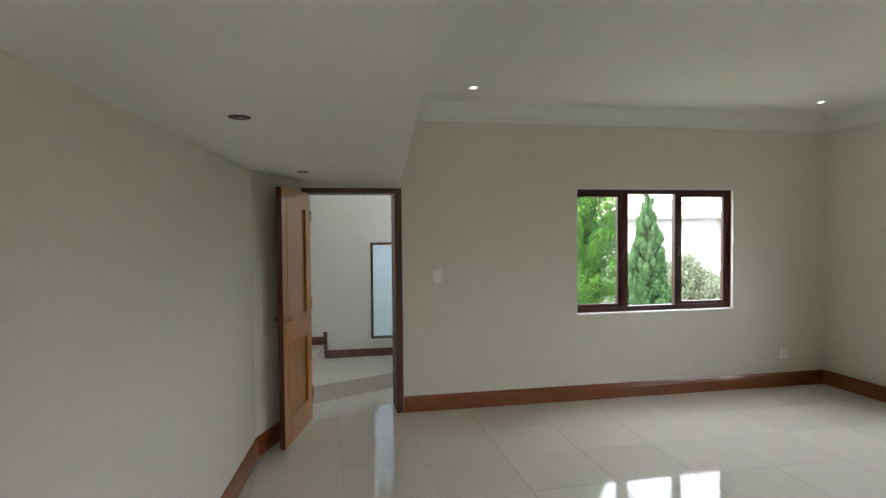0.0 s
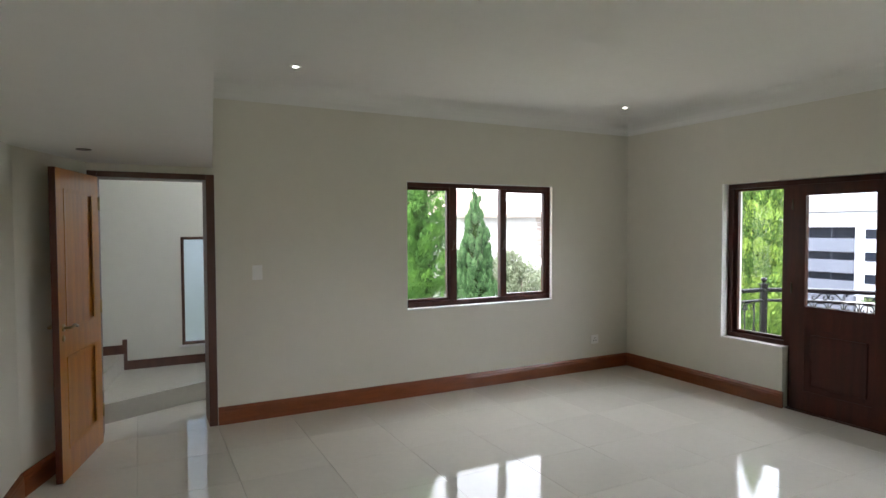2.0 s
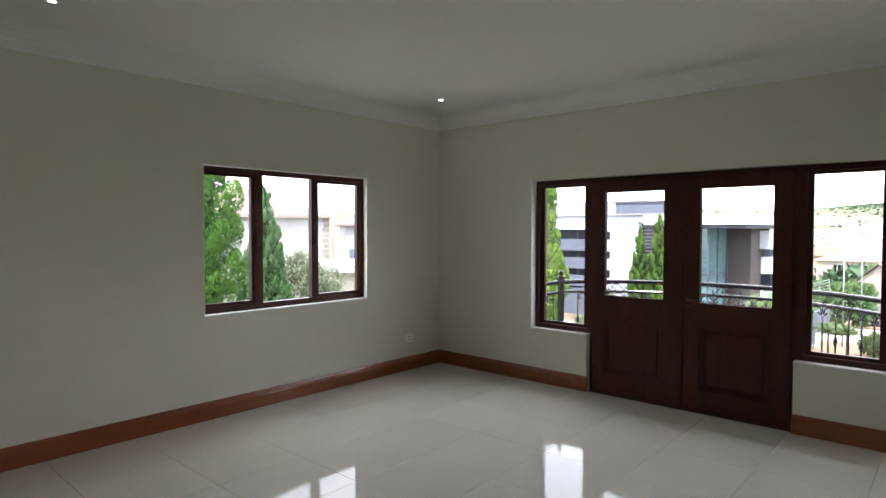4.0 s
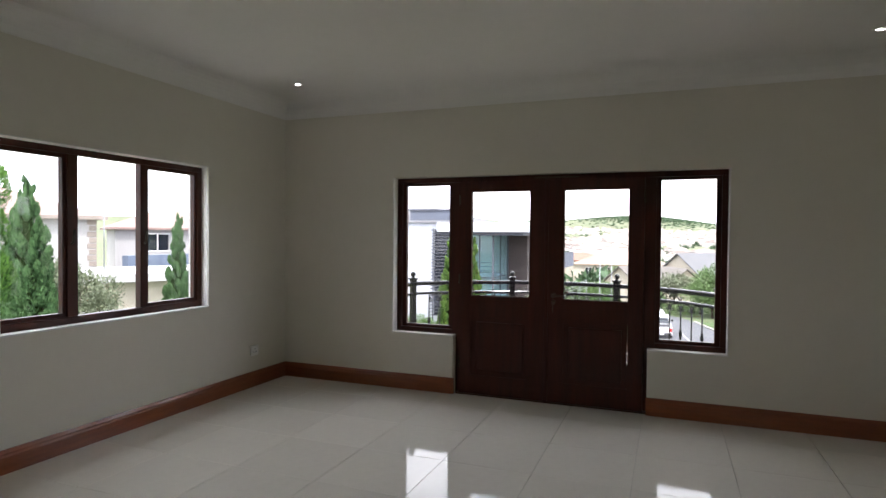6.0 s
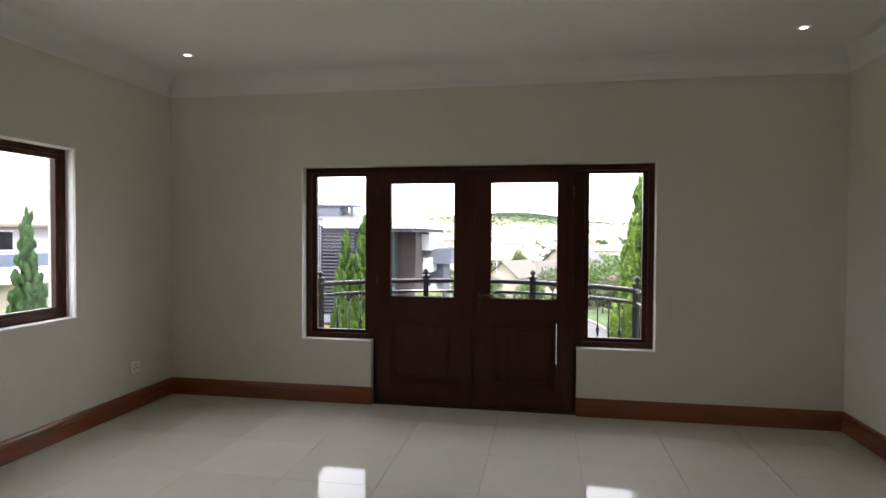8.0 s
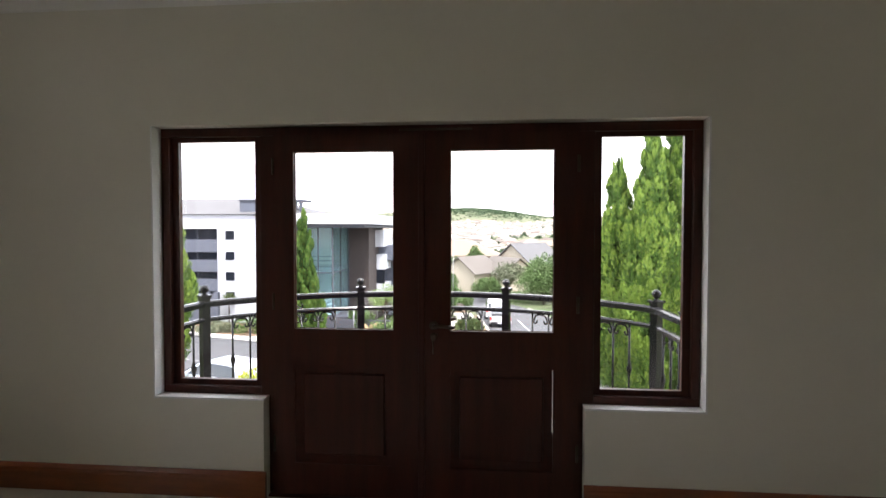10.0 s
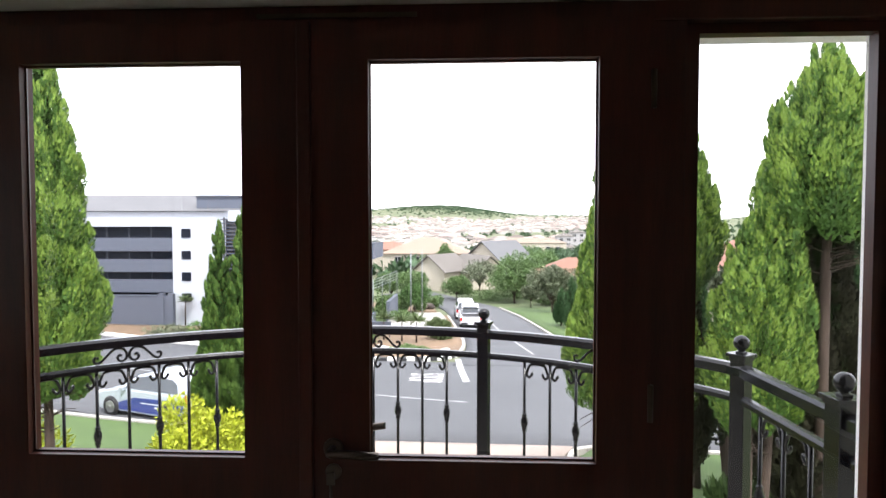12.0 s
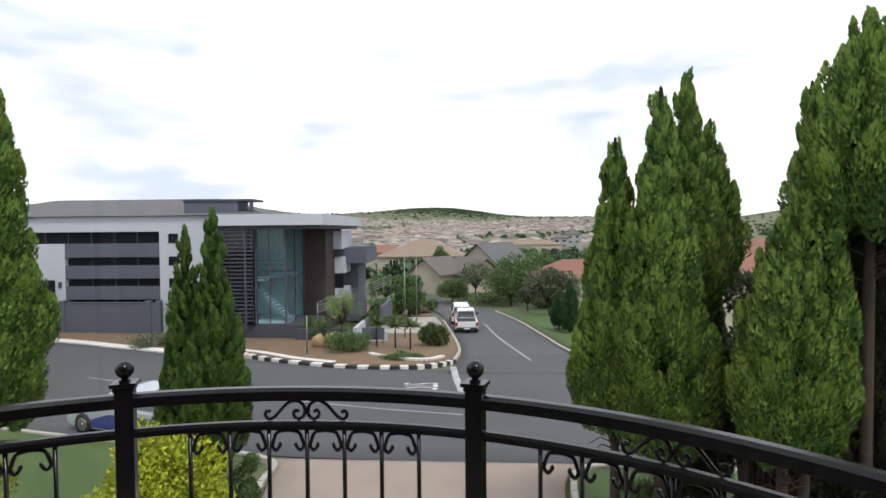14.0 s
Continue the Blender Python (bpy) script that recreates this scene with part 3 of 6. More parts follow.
# ---- outdoor materials ----
M_ASPHALT = mat("asphalt", (0.088, 0.090, 0.096), rough=0.9, second=(0.064, 0.066, 0.071), scale=0.25, bump=0.25, bump_scale=40)
M_PAVE = mat("brick_paving", (0.315, 0.255, 0.212), rough=0.85, second=(0.255, 0.207, 0.176), scale=1.5, bump=0.2, bump_scale=18)
M_CONC = mat("concrete_kerb", (0.42, 0.40, 0.36), rough=0.9, var=0.25, scale=2, bump=0.2)
M_KWHITE = mat("white_road_paint", (0.72, 0.71, 0.68), rough=0.7, var=0.25, scale=2.5)
M_LINE = mat("worn_white_road_paint", (0.50, 0.50, 0.49), rough=0.8, second=(0.22, 0.22, 0.22), scale=1.3, detail=8)
M_KBLACK = mat("black_kerb_paint", (0.03, 0.03, 0.032), rough=0.7, var=0.3, scale=3)
M_GRASS = mat("lawn_grass", (0.070, 0.116, 0.028), rough=0.9, second=(0.045, 0.08, 0.019), scale=1.2, bump=0.5, bump_scale=45)
M_SOIL = mat("bark_mulch", (0.205, 0.135, 0.08), rough=0.95, second=(0.13, 0.09, 0.055), scale=0.8, bump=0.6, bump_scale=16)
M_GROUND = mat("dry_veld", (0.075, 0.11, 0.04), rough=0.95, second=(0.125, 0.12, 0.07), scale=0.02, bump=0.3, bump_scale=2)
M_BARK = mat("bark", (0.065, 0.043, 0.030), rough=0.95, var=0.45, scale=3, stretch=(5, 5, 1), bump=0.6, bump_scale=20)
# near-black green: the shade between conifer lobes is put into this colour
M_CORE = mat("crown_gap_shade", (0.020, 0.038, 0.010), rough=1.0, var=0.5, scale=4, bump=0.8, bump_scale=18, spec=0.1)
M_CYP = leaf_mat("cypress_leaves", (0.10, 0.19, 0.038), (0.048, 0.10, 0.024))
# tip colours, here and below, are brighter: light on lobe tops put into colour
M_CYPT = leaf_mat("lit_cypress_tips", (0.26, 0.365, 0.068), (0.16, 0.26, 0.05))
M_CYPM = leaf_mat("mid_cypress_leaves", (0.07, 0.135, 0.028), (0.038, 0.08, 0.02))
M_CYPMT = leaf_mat("mid_cypress_tips", (0.14, 0.23, 0.05), (0.09, 0.16, 0.035))
M_CYPG = leaf_mat("vivid_cypress_leaves", (0.065, 0.15, 0.030), (0.032, 0.085, 0.02))
M_CYPGT = leaf_mat("vivid_cypress_tips", (0.135, 0.27, 0.048), (0.085, 0.19, 0.035))
# brown of dead twigs, darkened so the shade under the crowns is in it
M_CYPB = leaf_mat("shaded_dry_sprays", (0.035, 0.036, 0.018), (0.022, 0.018, 0.011))
M_CYPD = leaf_mat("dark_cypress_leaves", (0.06, 0.125, 0.045), (0.032, 0.075, 0.03))
M_CYPDT = leaf_mat("dark_cypress_tips", (0.11, 0.20, 0.08), (0.07, 0.14, 0.055))
M_GOLD = leaf_mat("golden_privet_leaves", (0.43, 0.46, 0.03), (0.27, 0.33, 0.03))
M_SHRUB = leaf_mat("shrub_leaves", (0.12, 0.19, 0.062), (0.068, 0.115, 0.042))
M_OLIVE = leaf_mat("grey_green_leaves", (0.15, 0.17, 0.105), (0.09, 0.11, 0.065))
M_HAZEL = leaf_mat("dull_hedge_leaves", (0.075, 0.09, 0.05), (0.04, 0.052, 0.03))
M_ROCK = mat("sandstone_boulder", (0.40, 0.27, 0.15), rough=0.9, var=0.35, scale=1.5, bump=0.6, bump_scale=6)


# ---- ground ----
def gz(x, y):
    """Height of the land."""
    r = math.hypot(x, y)
    z = -4.6 - 0.06 * (min(max(x, 14.0), 75.0) - 14.0)
    if r > 110:
        t = min(1.0, (r - 110) / 400)
        z -= 9.0 * t
    if r > 500:
        z += 12.0 * min(1.0, (r - 500) / 450)
    if r > 900:
        s = min(1.0, (r - 900) / 1700)
        z += s * s * (3 - 2 * s) * (56.0 + 14.0 * math.sin(y / 340.0 + 1.0) + 9.0 * math.sin(y / 130.0 + x / 400.0))
        z += 26.0 * math.exp(-((x - 2450) / 420) ** 2 - ((y - 40) / 260) ** 2)
        z += 30.0 * math.exp(-((x - 2300) / 500) ** 2 - ((y + 1500) / 420) ** 2) + 34.0 * math.exp(-((x - 2300) / 600) ** 2 - ((y - 1500) / 700) ** 2) + 50.0 * math.exp(-((x - 2300) / 500) ** 2 - ((y - 1000) / 380) ** 2)
    return z


def axis_steps(lo, hi, fine):
    out, v = [], 0.0
    while v < hi:
        out.append(v)
        v += fine if v < 90 else fine * (v / 90.0) ** 1.0
    neg, v = [], -fine
    while v > lo:
        neg.append(v)
        v -= fine if v > -90 else fine * (-v / 90.0)
    return neg[::-1] + out


xs, ys = [v for v in axis_steps(-300, 3300, 5.0)], [v for v in axis_steps(-2600, 2600, 5.0)]
bm = bmesh.new()
grid = [[bm.verts.new((x, y, gz(x, y) - 0.06)) for y in ys] for x in xs]
for i in range(len(xs) - 1):
    for j in range(len(ys) - 1):
        bm.faces.new((grid[i][j], grid[i + 1][j], grid[i + 1][j + 1], grid[i][j + 1])).smooth = True
tagged(part("ground", bm, M_GROUND), "dry green and brown land falling to a valley with hills beyond", "ground", kind="structure")


def smooth_line(pts, n):
    """Catmull-Rom through pts, n points in all."""
    p = [Vector(q) for q in pts]
    p = [p[0] * 2 - p[1]] + p + [p[-1] * 2 - p[-2]]
    out = []
    for k in range(n):
        u = k / (n - 1) * (len(pts) - 1)
        i = min(int(u), len(pts) - 2)
        t = u - i
        a, b, c, d = p[i:i + 4]
        out.append(0.5 * ((2 * b) + (c - a) * t + (2 * a - 5 * b + 4 * c - d) * t * t + (3 * b - a - 3 * c + d) * t ** 3))
    return out


def ribbon(name, left, right, dz, m, label, category, n=40, across=6, thick=0.25):
    """A strip of land between two edge lines, laid on the ground, with thickness."""
    la, ra = smooth_line(left, n), smooth_line(right, n)
    bm = bmesh.new()
    rows = []
    for a, b in zip(la, ra):
        row = []
        for k in range(across + 1):
            q = a.lerp(b, k / across)
            row.append(bm.verts.new((q.x, q.y, gz(q.x, q.y) + dz)))
        rows.append(row)
    for r0, r1 in zip(rows, rows[1:]):
        for k in range(across):
            bm.faces.new((r0[k], r0[k + 1], r1[k + 1], r1[k])).smooth = True
    rim = [r[0] for r in rows] + rows[-1][1:] + [r[-1] for r in rows[-2::-1]] + rows[0][-2:0:-1]
    low = [bm.verts.new(v.co - Vector((0, 0, thick))) for v in rim]
    for i in range(len(rim)):
        k = (i + 1) % len(rim)
        bm.faces.new((rim[i], rim[k], low[k], low[i]))
    bmesh.ops.recalc_face_normals(bm, faces=bm.faces)
    return tagged(part(name, bm, m), label, category, kind="structure")


# roads: the crossing street and the one that runs away downhill
ribbon("road_cross", [(14.2, -45), (14.6, -20), (14.9, -9), (15.3, -2), (15.9, 3), (17.4, 9.5), (19.5, 16), (23, 25), (30, 42), (38, 60)],
       [(30, -45), (29.5, -20), (29.5, -11), (29.2, -4), (29.3, 0.4), (31.4, 6.9), (34.5, 14.5), (40, 26), (46, 42), (54, 60)], 0.0, M_ASPHALT, "grey asphalt street with faded white lines", "road", 60, 10)
ribbon("road_down", [(28.0, -2.3), (31.3, -2.75), (36, -2.95), (45, -2.2), (55, -1.3), (66, 0.3), (75, 3.5), (84, 10)],
       [(28.0, -12.5), (31.5, -10.2), (36, -9.35), (45, -8.75), (55, -8.0), (66, -6.6), (76, -3.8), (90, 4)], 0.006, M_ASPHALT, "grey asphalt side street running downhill", "road", 50, 8)
ribbon("driveway", [(4.0, 0.9), (9, 1.1), (13.3, 1.55), (15.4, 2.3)], [(4.0, -5.2), (9, -5.3), (13.3, -5.5), (15.1, -6.1)], 0.03, M_PAVE, "pinkish brick paved driveway below the balcony", "driveway", 24, 6)
ribbon("lawn", [(4, 1.35), (9, 1.4), (13.3, 1.9), (15.6, 2.9)], [(4, 24), (10, 24), (16, 22), (20.6, 19.5)], 0.05, M_GRASS, "mown green front lawn", "lawn", 20, 14)
ribbon("lawn", [(4, -5.6), (9, -5.7), (13.3, -5.9), (14.9, -6.6)], [(4, -24), (9, -24), (13, -24), (14.0, -24)], 0.05, M_GRASS, "shaded green lawn under the conifers", "lawn", 20, 10)
ribbon("lawn", [(36.3, -9.6), (45, -9.0), (55, -8.25), (66, -6.9)], [(36.3, -16), (45, -17), (55, -17), (66, -13)], 0.06, M_GRASS, "mown green verge beside the side street", "lawn", 24, 6)
ribbon("lawn", [(47, 4), (56, 4.5), (64, 6)], [(47, 9), (56, 11), (64, 14)], 0.05, M_GRASS, "pale green terrace lawn", "lawn", 14, 6)
# traffic island and planted verge in front of the modern house
ISL = [(34.6, 14.3), (33.38, 9.5), (31.39, 6.86), (29.75, 3.35), (29.35, 0.36), (30.1, -1.6), (31.4, -2.55), (36.1, -2.8), (45.25, -2.05), (55, -1.1)]
ribbon("planting_bed", [(x + 0.22, y + 0.05) for x, y in ISL], [(42.5, 15.5), (41.5, 12), (41.5, 9.8), (41.2, 8), (41.5, 6), (42, 5), (43, 5), (45, 4), (47, 3.8), (55, 4.2)], 0.10, M_SOIL, "bed of brown bark mulch on the corner", "planting bed", 50, 10)
ribbon("planting_bed", [(59.5, 0.3), (66, 1.2), (73, 3.8)], [(59.5, 8), (66, 9.5), (73, 12)], 0.10, M_SOIL, "bed of brown bark mulch beyond the pale driveway", "planting bed", 16, 6)
ribbon("verge", [(34.9, 14.8), (40.4, 26), (46.4, 42)], [(44.5, 15.0), (45.2, 26), (50, 42)], 0.10, M_SOIL, "bare brown verge before the boundary wall", "verge", 24, 6)
ribbon("pavement", [(44, -1.7), (50, -1.2), (58, -0.2)], [(44, 3.6), (50, 4.0), (58, 4.5)], 0.14, M_CONC, "pale concrete driveway of the opposite house", "pavement", 16, 5)


def kerb(name, line, n, m_list, label, w=0.20, h=0.13, group=""):
    pts = smooth_line(line, n + 1)
    k = tagged(thing(name, label, "kerb", kind="structure"))
    for i in range(n):
        a, b = pts[i], pts[i + 1]
        c = (a + b) / 2
        d = (b - a)
        stone = part("kerb_stone", box(-d.length / 2 + 0.01, d.length / 2 - 0.01, -w / 2, w / 2, -0.1, h, 0.025), m_list[i % len(m_list)], k)
        slope = math.atan2(gz(b.x, b.y) - gz(a.x, a.y), d.length)
        stone.matrix_basis = Matrix.Translation((c.x, c.y, gz(c.x, c.y))) @ Matrix.Rotation(math.atan2(d.y, d.x), 4, "Z") @ Matrix.Rotation(-slope, 4, "Y")
    return k


kerb("kerb", ISL[1:7], 26, [M_KWHITE, M_KBLACK], "kerb stones painted black and white", 0.34, 0.17)
kerb("kerb", ISL[6:], 24, [M_CONC], "plain pale concrete kerb")
kerb("kerb", [(46.6, 42), (40.4, 26), (37.2, 19.5), (34.8, 14.3), (33.6, 9.8)], 30, [M_KWHITE], "broad white kerb along the verge", 0.8, 0.13)
kerb("kerb", [(35.6, 13.5), (35.3, 10.6), (34.1, 8.6), (32.3, 6.4), (30.9, 3.9)], 16, [M_KWHITE], "white edging strip behind the painted kerb", 0.45, 0.13)
kerb("kerb", [(33.6, 2.4), (32.2, 1.0), (31.5, -0.3), (31.6, -1.3), (32.6, -1.9)], 14, [M_KWHITE], "white painted curved edging in the mulch bed", 0.3, 0.22)
kerb("kerb", [(28.5, -12.3), (31.5, -10.2), (36, -9.35), (45, -8.75), (55, -8.0), (66, -6.6)], 36, [M_CONC], "plain pale concrete kerb of the side street")
kerb("kerb", [(9, 1.25), (13.3, 1.72), (15.5, 2.6), (17.3, 9.5), (19.4, 16)], 22, [M_CONC], "plain concrete edging of the lawn", 0.16, 0.12)
kerb("kerb", [(9, -5.45), (13.2, -5.7), (14.8, -6.4), (14.6, -9), (14.3, -20)], 20, [M_CONC], "plain concrete edging of the shaded lawn", 0.16, 0.12)


def stripe(points, width, label):
    pts = smooth_line(points, 12)
    bm = bmesh.new()
    rows = []
    for i, p in enumerate(pts):
        d = (pts[min(i + 1, 11)] - pts[max(i - 1, 0)]).normalized()
        s = Vector((-d.y, d.x)) * width / 2
        rows.append([bm.verts.new((q.x, q.y, gz(q.x, q.y) + 0.016)) for q in (p + s, p - s)])
    for a, b in zip(rows, rows[1:]):
        bm.faces.new((a[0], a[1], b[1], b[0]))
    bmesh.ops.recalc_face_normals(bm, faces=bm.faces)
    tagged(part("road_marking", bm, M_LINE), label, "road marking", kind="structure")


stripe([(30.0, -2.55), (27, -2.75), (23.9, -3.05)], 0.32, "white painted stop line on the asphalt")
stripe([(20.2, -3.1), (20.8, -0.8), (21.6, 1.6), (24.5, 9.5), (27, 15)], 0.10, "thin white painted centre line")
stripe([(51.8, -4.9), (42, -5.6), (31.8, -6.8)], 0.12, "thin white painted centre line of the side street")
fc = bpy.data.curves.new("stop_text", "FONT")
fc.body = "STOP"
fc.size, fc.extrude = 1.0, 0.0
fc.align_x, fc.align_y = "CENTER", "CENTER"
tx = new("stop_lettering_curve", fc)
deps = bpy.context.evaluated_depsgraph_get()
tme = bpy.data.meshes.new_from_object(tx.evaluated_get(deps))
bpy.data.objects.remove(tx)
tme.materials.clear()
tme.materials.append(M_KWHITE)
lettering = tagged(new("stop_lettering", tme), "white painted word STOP on the asphalt", "road marking", kind="structure")
lettering.matrix_basis = Matrix(((-0.72, 0, 0, 24.7), (0, -2.2, 0, -1.15), (0.06 * 0.72, 0, 1, gz(24.7, -1.1) + 0.025), (0, 0, 0, 1)))

# ---- balcony ----
CX, CY, RR = -0.095, -2.661, 1.965
SPAN = math.asin(1.62 / RR)


def rail_xy(s):
    """Plan position and heading on the railing at s metres from its middle; straight returns run back to the house."""
    lim = RR * SPAN
    if abs(s) <= lim:
        a = s / RR
        return Vector((CX + RR * math.cos(a), CY + RR * math.sin(a))), Vector((-math.sin(a), math.cos(a)))
    sg = 1 if s > 0 else -1
    e = Vector((CX + RR * math.cos(SPAN), CY + sg * RR * math.sin(SPAN)))
    d = Vector((-1.0, sg * 0.05)).normalized()
    return e + d * (abs(s) - lim), (d if sg > 0 else -d)


M_BALC = mat("balcony_screed", (0.40, 0.36, 0.31), rough=0.6, var=0.15, scale=2)
outline = [(0.24, CY - 1.85)] + [tuple((CX + (RR + 0.14) * math.cos(a), CY + (RR + 0.14) * math.sin(a))) for a in np.linspace(-SPAN - 0.05, SPAN + 0.05, 30)] + [(0.24, CY + 1.85)]
tagged(part("balcony_floor", prism(outline, -0.32, -0.06), M_BALC), "curved concrete balcony slab outside the doors", "balcony", kind="structure")
tagged(part("wall_lower_storey", boxes([(-6.9, 0.24, -8.7, 0.28, -4.75, -0.21)]), M_REVEAL), "plain plaster wall of the storey below", "wall", kind="structure")

rail = thing("balcony_railing", "black painted wrought iron balcony railing with scrolls and ball finials", "railing")
LIM = RR * SPAN
S_POST = [-LIM - 0.60, -LIM, -0.313 * RR, 0.324 * RR, LIM, LIM + 0.60]
S_END = LIM + 0.88


def run(s0, s1, n):
    return [rail_xy(s0 + (s1 - s0) * i / n)[0] for i in range(n + 1)]


for nm, z0, z1, w in (("top_rail", 0.924, 0.970, 0.05), ("middle_rail", 0.815, 0.845, 0.034), ("bottom_rail", 0.03, 0.06, 0.034)):
    h = w / 2
    prof = [(-h, z0), (h, z0), (h, z1 - 0.012), (h * 0.6, z1), (-h * 0.6, z1), (-h, z1 - 0.012)]
    part(nm, sweep(prof, [tuple(p) for p in run(-S_END, S_END, 72)]), M_IRON, rail)
for i, s in enumerate(S_POST):
    p, d = rail_xy(s)
    big = 0.036 if i in (0, 5) else 0.030
    po = part("post", box(-big, big, -big, big, -0.06, 1.0, 0.003), M_IRON, rail)
    po.matrix_basis = pose(p.x, p.y, 0, 0, 0, math.degrees(math.atan2(d.y, d.x)))
    part("cap", boxes([(-big - 0.012, big + 0.012, -big - 0.012, big + 0.012, 1.0, 1.014), (-big - 0.004, big + 0.004, -big - 0.004, big + 0.004, 0.985, 1.0), (-0.016, 0.016, -0.016, 0.016, 1.014, 1.022)], 0.002), M_IRON, po)
    part("finial", lathe([(0.018, 1.018), (0.011, 1.024), (0.015, 1.029)] + [(0.031 * math.sin(a), 1.056 - 0.031 * math.cos(a)) for a in np.linspace(0.5, math.pi, 10)], 18), M_IRON, po)


def on_rail(pts):
    out = []
    for s, z in pts:
        p, d = rail_xy(s)
        out.append((p.x, p.y, z - 0.021))
    return out


def arch_scroll(s0, s1):
    """Arch under the middle rail whose ends curl inwards."""
    w = s1 - s0
    r = 0.021
    c1, c2 = s0 + 0.012 + r, s1 - 0.012 - r
    lcurl = [(c1 + 0.4 * r * math.cos(a), 0.776 + 0.4 * r * math.sin(a)) for a in (math.radians(60), math.radians(0), math.radians(-60))]
    lcurl += [(c1 + r * math.cos(a), 0.776 + r * math.sin(a)) for a in (math.radians(-110), math.radians(-150), math.radians(180), math.radians(150))]
    top = [(s0 + w * u, 0.806 + 0.024 * math.sin(math.pi * u)) for u in (0.2, 0.35, 0.5, 0.65, 0.8)]
    rcurl = [(s0 + s1 - s, z) for s, z in lcurl[::-1]]
    return tube(on_rail(smooth_line(lcurl + top + rcurl, 54)), 0.0068, 6)


def s_scroll(sc, sg):
    """One half of the ornament between the top and middle rails."""
    pts = [(0.13, 0.898), (0.142, 0.903), (0.150, 0.894), (0.147, 0.880), (0.134, 0.873), (0.118, 0.880), (0.10, 0.898), (0.08, 0.920), (0.058, 0.936), (0.034, 0.938), (0.014, 0.926), (0.006, 0.905), (0.010, 0.884), (0.026, 0.873), (0.042, 0.879), (0.047, 0.894), (0.038, 0.905), (0.028, 0.898)]
    return tube(on_rail(smooth_line([(sc + sg * s, z) for s, z in pts], 50)), 0.0068, 6)


for k in range(5):
    a, b = S_POST[k], S_POST[k + 1]
    n = 7 if 0 < k < 4 else 3
    step = (b - a) / (n + 1)
    if n == 7:
        step = 0.139
    ss = [(a + b) / 2 + step * (i - (n - 1) / 2) for i in range(n)]
    for i, s in enumerate(ss):
        p, d = rail_xy(s)
        bl = part("baluster", tube([(0, 0, 0.05), (0, 0, 0.82)], 0.008, 8), M_IRON, rail)
        bl.matrix_basis = Matrix.Translation((p.x, p.y, 0))
        if i % 2 == 0:
            part("knuckle", lathe([(0.008, 0.445), (0.015, 0.455), (0.010, 0.463), (0.018, 0.48), (0.020, 0.495), (0.018, 0.51), (0.010, 0.527), (0.015, 0.535), (0.008, 0.545)], 10), M_IRON, bl)
    for s0, s1 in zip(ss, ss[1:]):
        part("scroll", arch_scroll(s0, s1), M_IRON, rail)
    if n == 7:
        for sg in (-1, 1):
            part("scroll_ornament", s_scroll(ss[3], sg), M_IRON, rail)


# ---- plants ----
def leaf_mesh(name, pos, dirs, length, width, material, rng, faces=None):
    """Many small pointed leaves, each a narrow blade; faces gives the way that each one looks."""
    n = len(pos)
    dirs = dirs / np.linalg.norm(dirs, axis=1, keepdims=True)
    r = rng.normal(size=(n, 3)) if faces is None else faces
    side = np.cross(dirs, r)
    side /= np.linalg.norm(side, axis=1, keepdims=True) + 1e-9
    ln = (length * rng.uniform(0.7, 1.3, n))[:, None]
    wd = (width * rng.uniform(0.7, 1.3, n))[:, None]
    v = np.empty((n, 3, 3))
    v[:, 0] = pos - dirs * ln * 0.4 + side * wd * 0.62
    v[:, 1] = pos + dirs * ln * 0.6
    v[:, 2] = pos - dirs * ln * 0.4 - side * wd * 0.62
    me = bpy.data.meshes.new(name)
    me.vertices.add(n * 3)
    me.vertices.foreach_set("co", v.ravel())
    me.loops.add(n * 3)
    me.loops.foreach_set("vertex_index", np.arange(n * 3))
    me.polygons.add(n)
    me.polygons.foreach_set("loop_start", np.arange(0, n * 3, 3))
    me.materials.append(material)
    me.update()
    me.validate()
    return me


